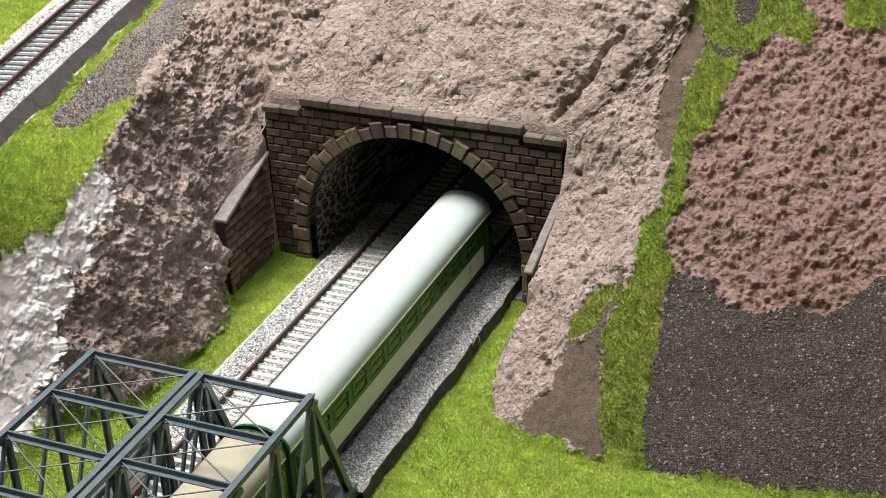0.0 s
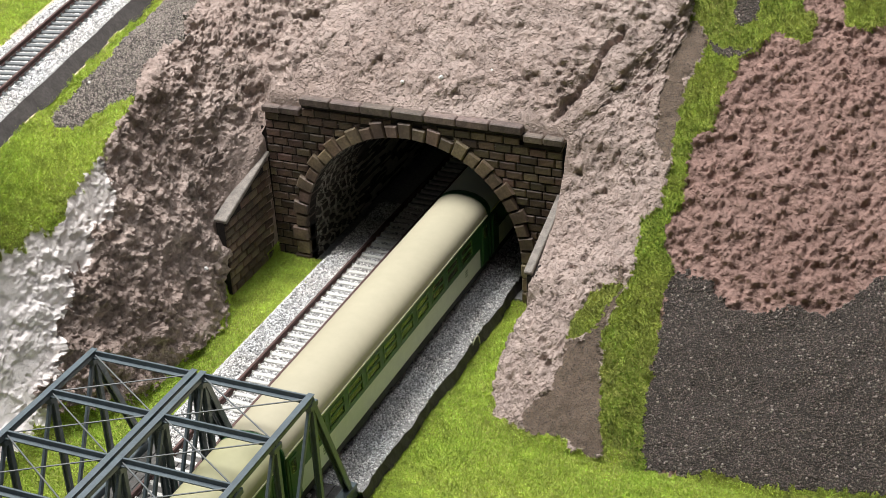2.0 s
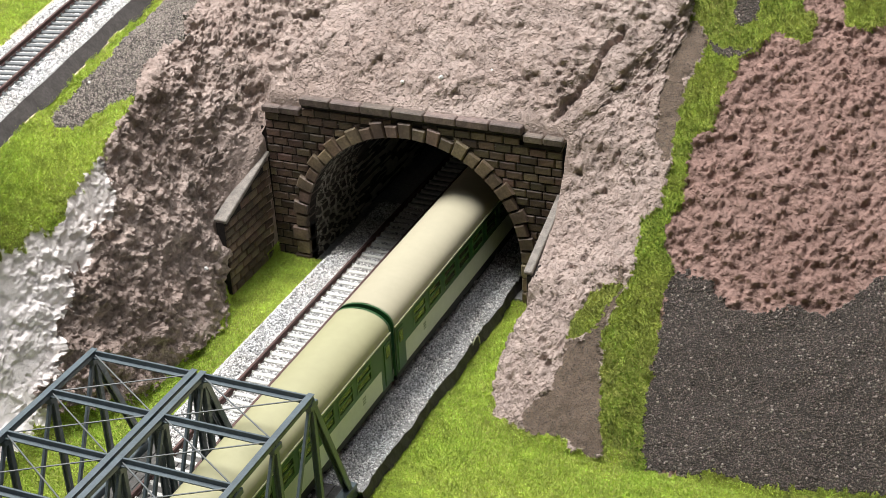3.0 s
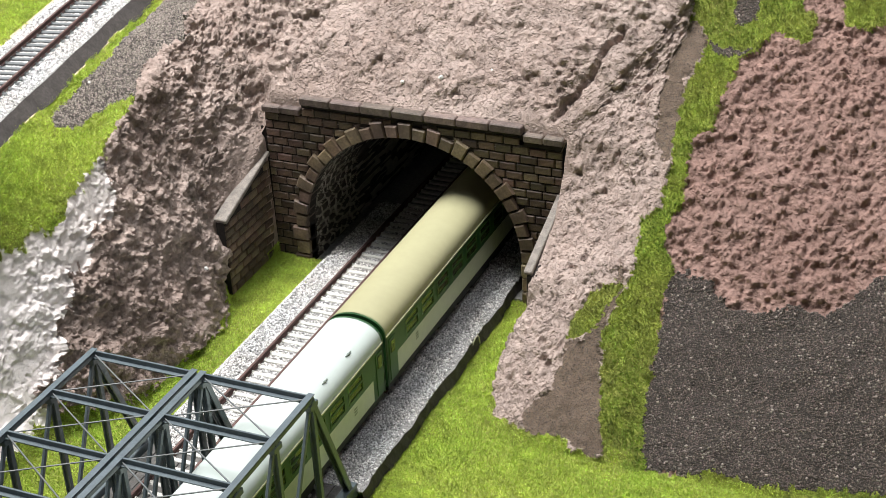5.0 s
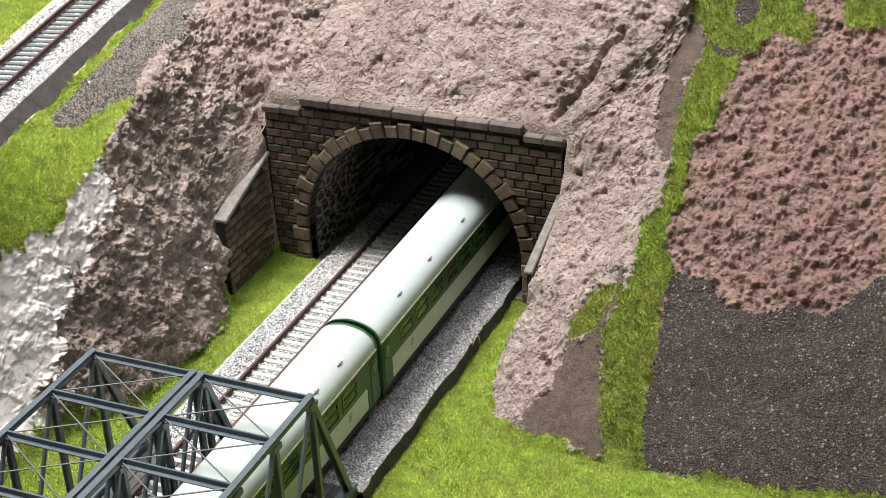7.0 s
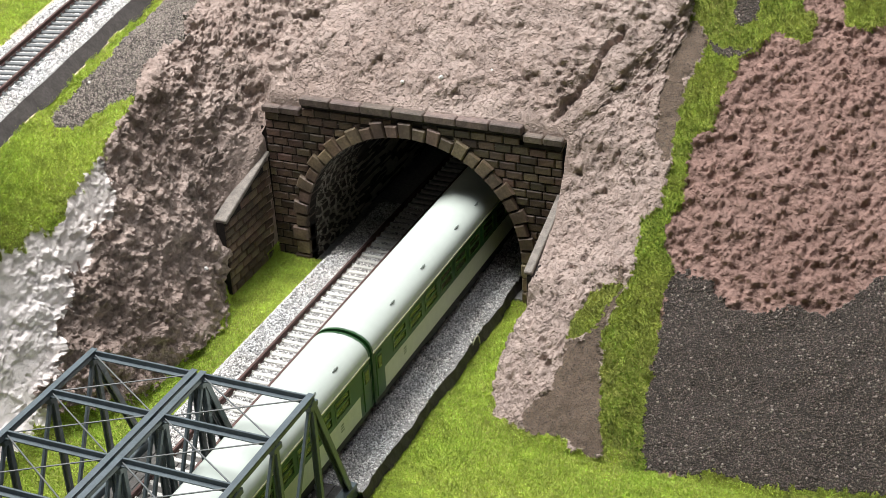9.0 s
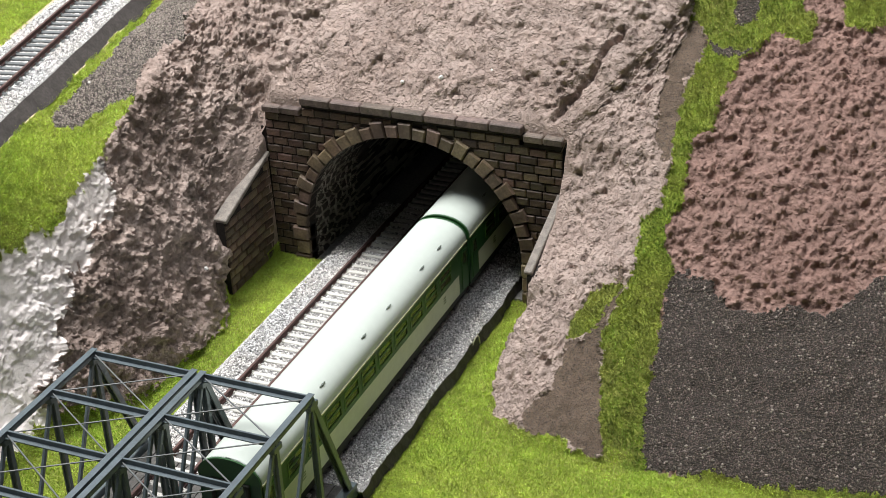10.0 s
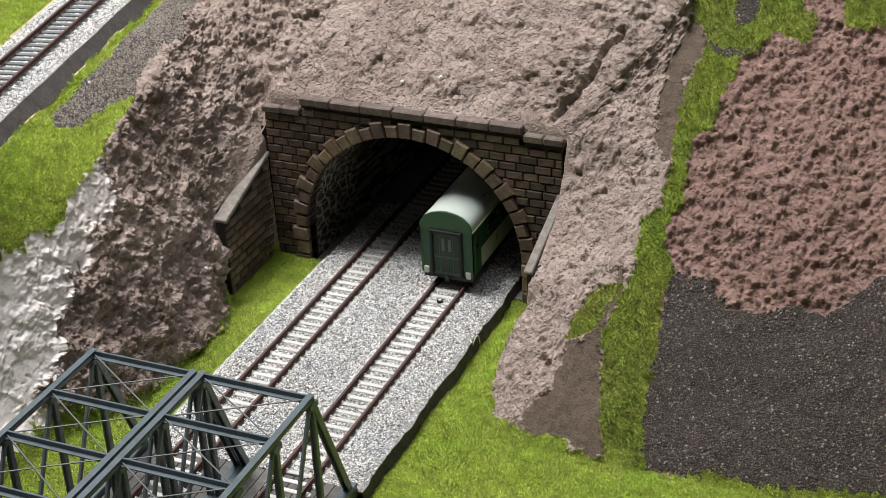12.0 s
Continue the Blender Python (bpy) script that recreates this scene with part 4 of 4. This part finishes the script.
def coach(length, roof_mat, vents, label):
    """A passenger coach; its rear end lies at y = 0 of its own space and it reaches to y = length."""
    c = thing("passenger_coach", label, "railway coach", "coaches of the train")
    L = length
    k = "%d" % L
    _, roof = body_outline(20)
    piece("roof", loft(roof, 0.8, L - 0.8, roof_mat, "roof"), c, None, "smooth curved roof")
    # thick roof rims at both ends, in body colour
    for y0, y1 in ((0.0, 0.9), (L - 0.9, L)):
        sec = [(x * 1.012, EAVE - 0.2 + (z - EAVE) * 1.02) for x, z in roof]
        piece("roof_rim", loft(sec, y0, y1, M["green"], "roof_rim", smooth=False, cap=True), c)
    wn, first, pitch, wl = 10, 21.0, (L - 42.0) / 10, 15.4
    wins = [(first + i * pitch + (pitch - wl) / 2, first + i * pitch + (pitch + wl) / 2) for i in range(wn)]
    zs, ze = 21.8, 31.8
    for s in (-1, 1):
        x = s * CW
        piece("window_band", stored(("band", k, s), lambda: side_wall(L, x, s, wins, zs, ze)), c)
        piece("lower_band", stored(("low", k, s), small("lower_band", M["cream"], lambda b: block(b, min(x, x - s * 1.2), max(x, x - s * 1.2), 12.5, L - 12.5, SKIRT, BAND, 0.2))), c, None, "cream lower side panel")
        piece("gutter", stored(("gut", k, s), small("gutter", M["gutter"], lambda b: block(b, x - 0.45, x + 0.45, 0.9, L - 0.9, EAVE - 0.35, EAVE + 0.35))), c, None, "thin yellowish rain gutter")
        for y0 in (0.0, L - 12.5):
            piece("door", stored(("door", k, s, y0), small("door", M["green"], lambda b: (block(b, min(x, x - s * 1.2) , max(x, x - s * 1.2), y0, y0 + 12.5, SKIRT - 0.6, BAND), block(b, x - 0.35 + s * 0.1, x + 0.35 + s * 0.1, y0 + 3.4, y0 + 10.6, SKIRT + 0.5, EAVE - 3.0, 0.2)))), c, None, "green folding entrance door")
            piece("door_window", stored(("dwin", k, s, y0), small("door_window", M["pane"], lambda b: block(b, x - 0.2 + s * 0.5, x + 0.2 + s * 0.5, y0 + 5.0, y0 + 9.0, 23.5, 30.0, 0.1))), c)
        for a, b2 in wins:
            w = piece("window", stored(("win", s), small("window", M["pane"], lambda b: block(b, s * (CW - 0.45) - 0.2, s * (CW - 0.45) + 0.2, -0.2, wl + 0.2, zs - 0.2, ze + 0.2))), c, at(0, a, 0))

            def bars(b):
                for (p0, p1, z0, z1) in ((0, 0.9, zs, ze), (wl - 0.9, wl, zs, ze), (0.9, wl - 0.9, zs, zs + 0.8), (0.9, wl - 0.9, ze - 0.8, ze), (0.9, wl - 0.9, (zs + ze) / 2 - 0.1, (zs + ze) / 2 + 0.8)):
                    block(b, x - 0.5, x + 0.22, p0, p1, z0, z1)
            piece("window_frame", stored(("wfr", s), small("window_frame", M["frame_green"], bars)), w)
        for yy in (34.0, L - 34.0):
            piece("marking", stored(("mark", k, s, yy), small("marking", M["grey_mark"], lambda b: (block(b, x - 0.05, x + 0.12, yy, yy + 3.2, 15.0, 15.7), block(b, x - 0.05, x + 0.12, yy, yy + 3.2, 16.5, 17.2), block(b, x - 0.05, x + 0.12, yy, yy + 3.2, 13.5, 14.2)))), c)
    # interior partition keeps the windows dark
    piece("interior", stored(("core", k), small("interior", M["seats"], lambda b: block(b, -11.5, 11.5, 2, L - 2, 8, 36))), c, None, "dark interior behind the windows")
    # underframe built wide and low, its black shape adding shade beside the coach
    piece("underframe", stored(("under", k), small("underframe", M["black"], lambda b: (block(b, -14.3, 14.3, 1.5, L - 1.5, 3.6, 8.0), [block(b, -14.0, 14.0, a0, a0 + w0, 1.2, 5.0, 0.4) for a0, w0 in ((L * 0.27, 22), (L * 0.38, 14), (L * 0.46, 26), (L * 0.6, 18), (L * 0.69, 9))]))), c, None, "black underframe")
    ends = [(-CW, SKIRT - 1.5)] + [(x, z) for x, z in roof] + [(CW, SKIRT - 1.5)]
    for y0, y1, sgn in ((0.4, 1.6, -1), (L - 1.6, L - 0.4, 1)):
        e = piece("end_wall", stored(("end", k, sgn), lambda: loft(ends, y0, y1, M["shaded_green"], "end_wall", smooth=False, cap=True, close=True)), c)
        yf = 0.4 if sgn < 0 else L - 0.4
        piece("gangway", stored(("gang", k, sgn), small("gangway", M["rubber"], lambda b: (block(b, -9.4, -7.8, yf - 1.5, yf + 1.5, 7, 33, 0.3), block(b, 7.8, 9.4, yf - 1.5, yf + 1.5, 7, 33, 0.3), block(b, -9.4, 9.4, yf - 1.5, yf + 1.5, 32, 34, 0.3)))), e, None, "black rubber gangway")
        piece("end_door", stored(("edoor", k, sgn), small("end_door", M["recess_shade_green"], lambda b: block(b, -7.5, 7.5, yf - 0.3, yf + 0.3, 8, 32, 0.2))), e)
        for q in (-1.9, 1.9):
            piece("end_door_window", stored(("edw", k, sgn, q), small("end_door_window", M["slot"], lambda b: block(b, q - 1.0, q + 1.0, yf - 0.45, yf + 0.45, 21.5, 29, 0.15))), e, None, "narrow pale door window")
        piece("end_door_rail", stored(("edr", k, sgn), small("end_door_rail", M["shaded_green"], lambda b: (block(b, -7.5, 7.5, yf - 0.5, yf + 0.5, 17.2, 18.2, 0.1), block(b, -4.2, -3.6, yf - 0.5, yf + 0.5, 8.5, 31, 0.1), block(b, 3.6, 4.2, yf - 0.5, yf + 0.5, 8.5, 31, 0.1)))), e)
        for q in (-1, 1):
            piece("tail_lamp", stored(("lamp", k, sgn, q), small("tail_lamp", M["cream"], lambda b: block(b, q * 12.2 - 1.5, q * 12.2 + 1.5, yf - 0.7, yf + 0.7, SKIRT - 1.8, SKIRT + 2.4, 0.3))), e, None, "small white corner plate")
            piece("buffer", stored(("buf", k, sgn, q), small("buffer", M["black"], lambda b: (rod(b, (q * 10, yf, 6), (q * 10, yf + sgn * 1.2, 6), 1.3, 10)))), e)
        piece("coupling", stored(("coup", k, sgn), small("coupling", M["black"], lambda b: (block(b, -1.2, 1.2, min(yf, yf + sgn * 1.2), max(yf, yf + sgn * 1.2), 3.0, 5.6, 0.2)))), e)
    for yb in (34.0, L - 34.0):
        g = piece("bogie", stored(("bogie",), small("bogie", M["black"], lambda b: (block(b, -13.4, -9.6, -19, 19, 1.6, 5.2, 0.4), block(b, 9.6, 13.4, -19, 19, 1.6, 5.2, 0.4), block(b, -10, 10, -3, 3, 3, 5.6, 0.3)))), c, at(0, yb, 0))
        for ya in (-13.5, 13.5):
            piece("wheelset", stored(("wheels",), small("wheelset", M["black"], lambda b: (rod(b, (-9.4, 0, 5.25), (-7.4, 0, 5.25), 5.25, 18), rod(b, (7.4, 0, 5.25), (9.4, 0, 5.25), 5.25, 18), rod(b, (-7.4, 0, 5.25), (7.4, 0, 5.25), 0.9, 8)))), g, at(0, ya, 0))
    for yv in vents:
        piece("roof_vent", stored(("vent",), small("roof_vent", M["vent"], lambda b: (block(b, -0.55, 0.55, -0.6, 0.6, -0.3, 0.75, 0.15), rod(b, (-0.1, -2.3, 0.4), (-0.1, 2.3, 0.4), 0.33, 8)))), c, at(10.6, yv, roof_z(10.6) - 0.1, 0, 24, 0))
    return c


def roof_z(x):
    a = math.acos(-x / CW)
    return EAVE + (RIDGE_Z - EAVE) * math.sin(a) ** 0.86


GREEN_CREAM = "green and cream coach with "
coaches = [
    (coach(236, M["roof_mint"], (32,), GREEN_CREAM + "a mint-white roof"), 0.0),
    (coach(235.5, M["roof_beige"], (), GREEN_CREAM + "a plain beige roof"), 238.0),
    (coach(237, M["roof_olive"], (), GREEN_CREAM + "a plain olive-beige roof"), 478.0),
    (coach(234, M["roof_white"], (34, 71, 115, 143, 183, 207), GREEN_CREAM + "a white roof and vents"), 714.5),
    (coach(236.5, M["roof_pale"], (34, 71, 115, 143, 183, 207), GREEN_CREAM + "a pale green roof and vents"), 953.5),
    (coach(226.5, M["roof_pale"], (30, 67, 110, 138, 178, 200), GREEN_CREAM + "a pale roof, last of the train"), 1182.0),
]


def motions():
    """The train rolls north into the tunnel, very nearly at an even pace."""
    ahead = {2.0: 3.0, 6.0: 4.0, 10.0: 5.0, 11.5: 2.0, 12.0: 7.0}
    for c, behind in coaches:
        walk(c, [(t / 2, at(TRACK_X[1], -223.3 + 57.6 * t + ahead.get(t / 2, 0.0) - behind, 0)) for t in range(25)])


motions()
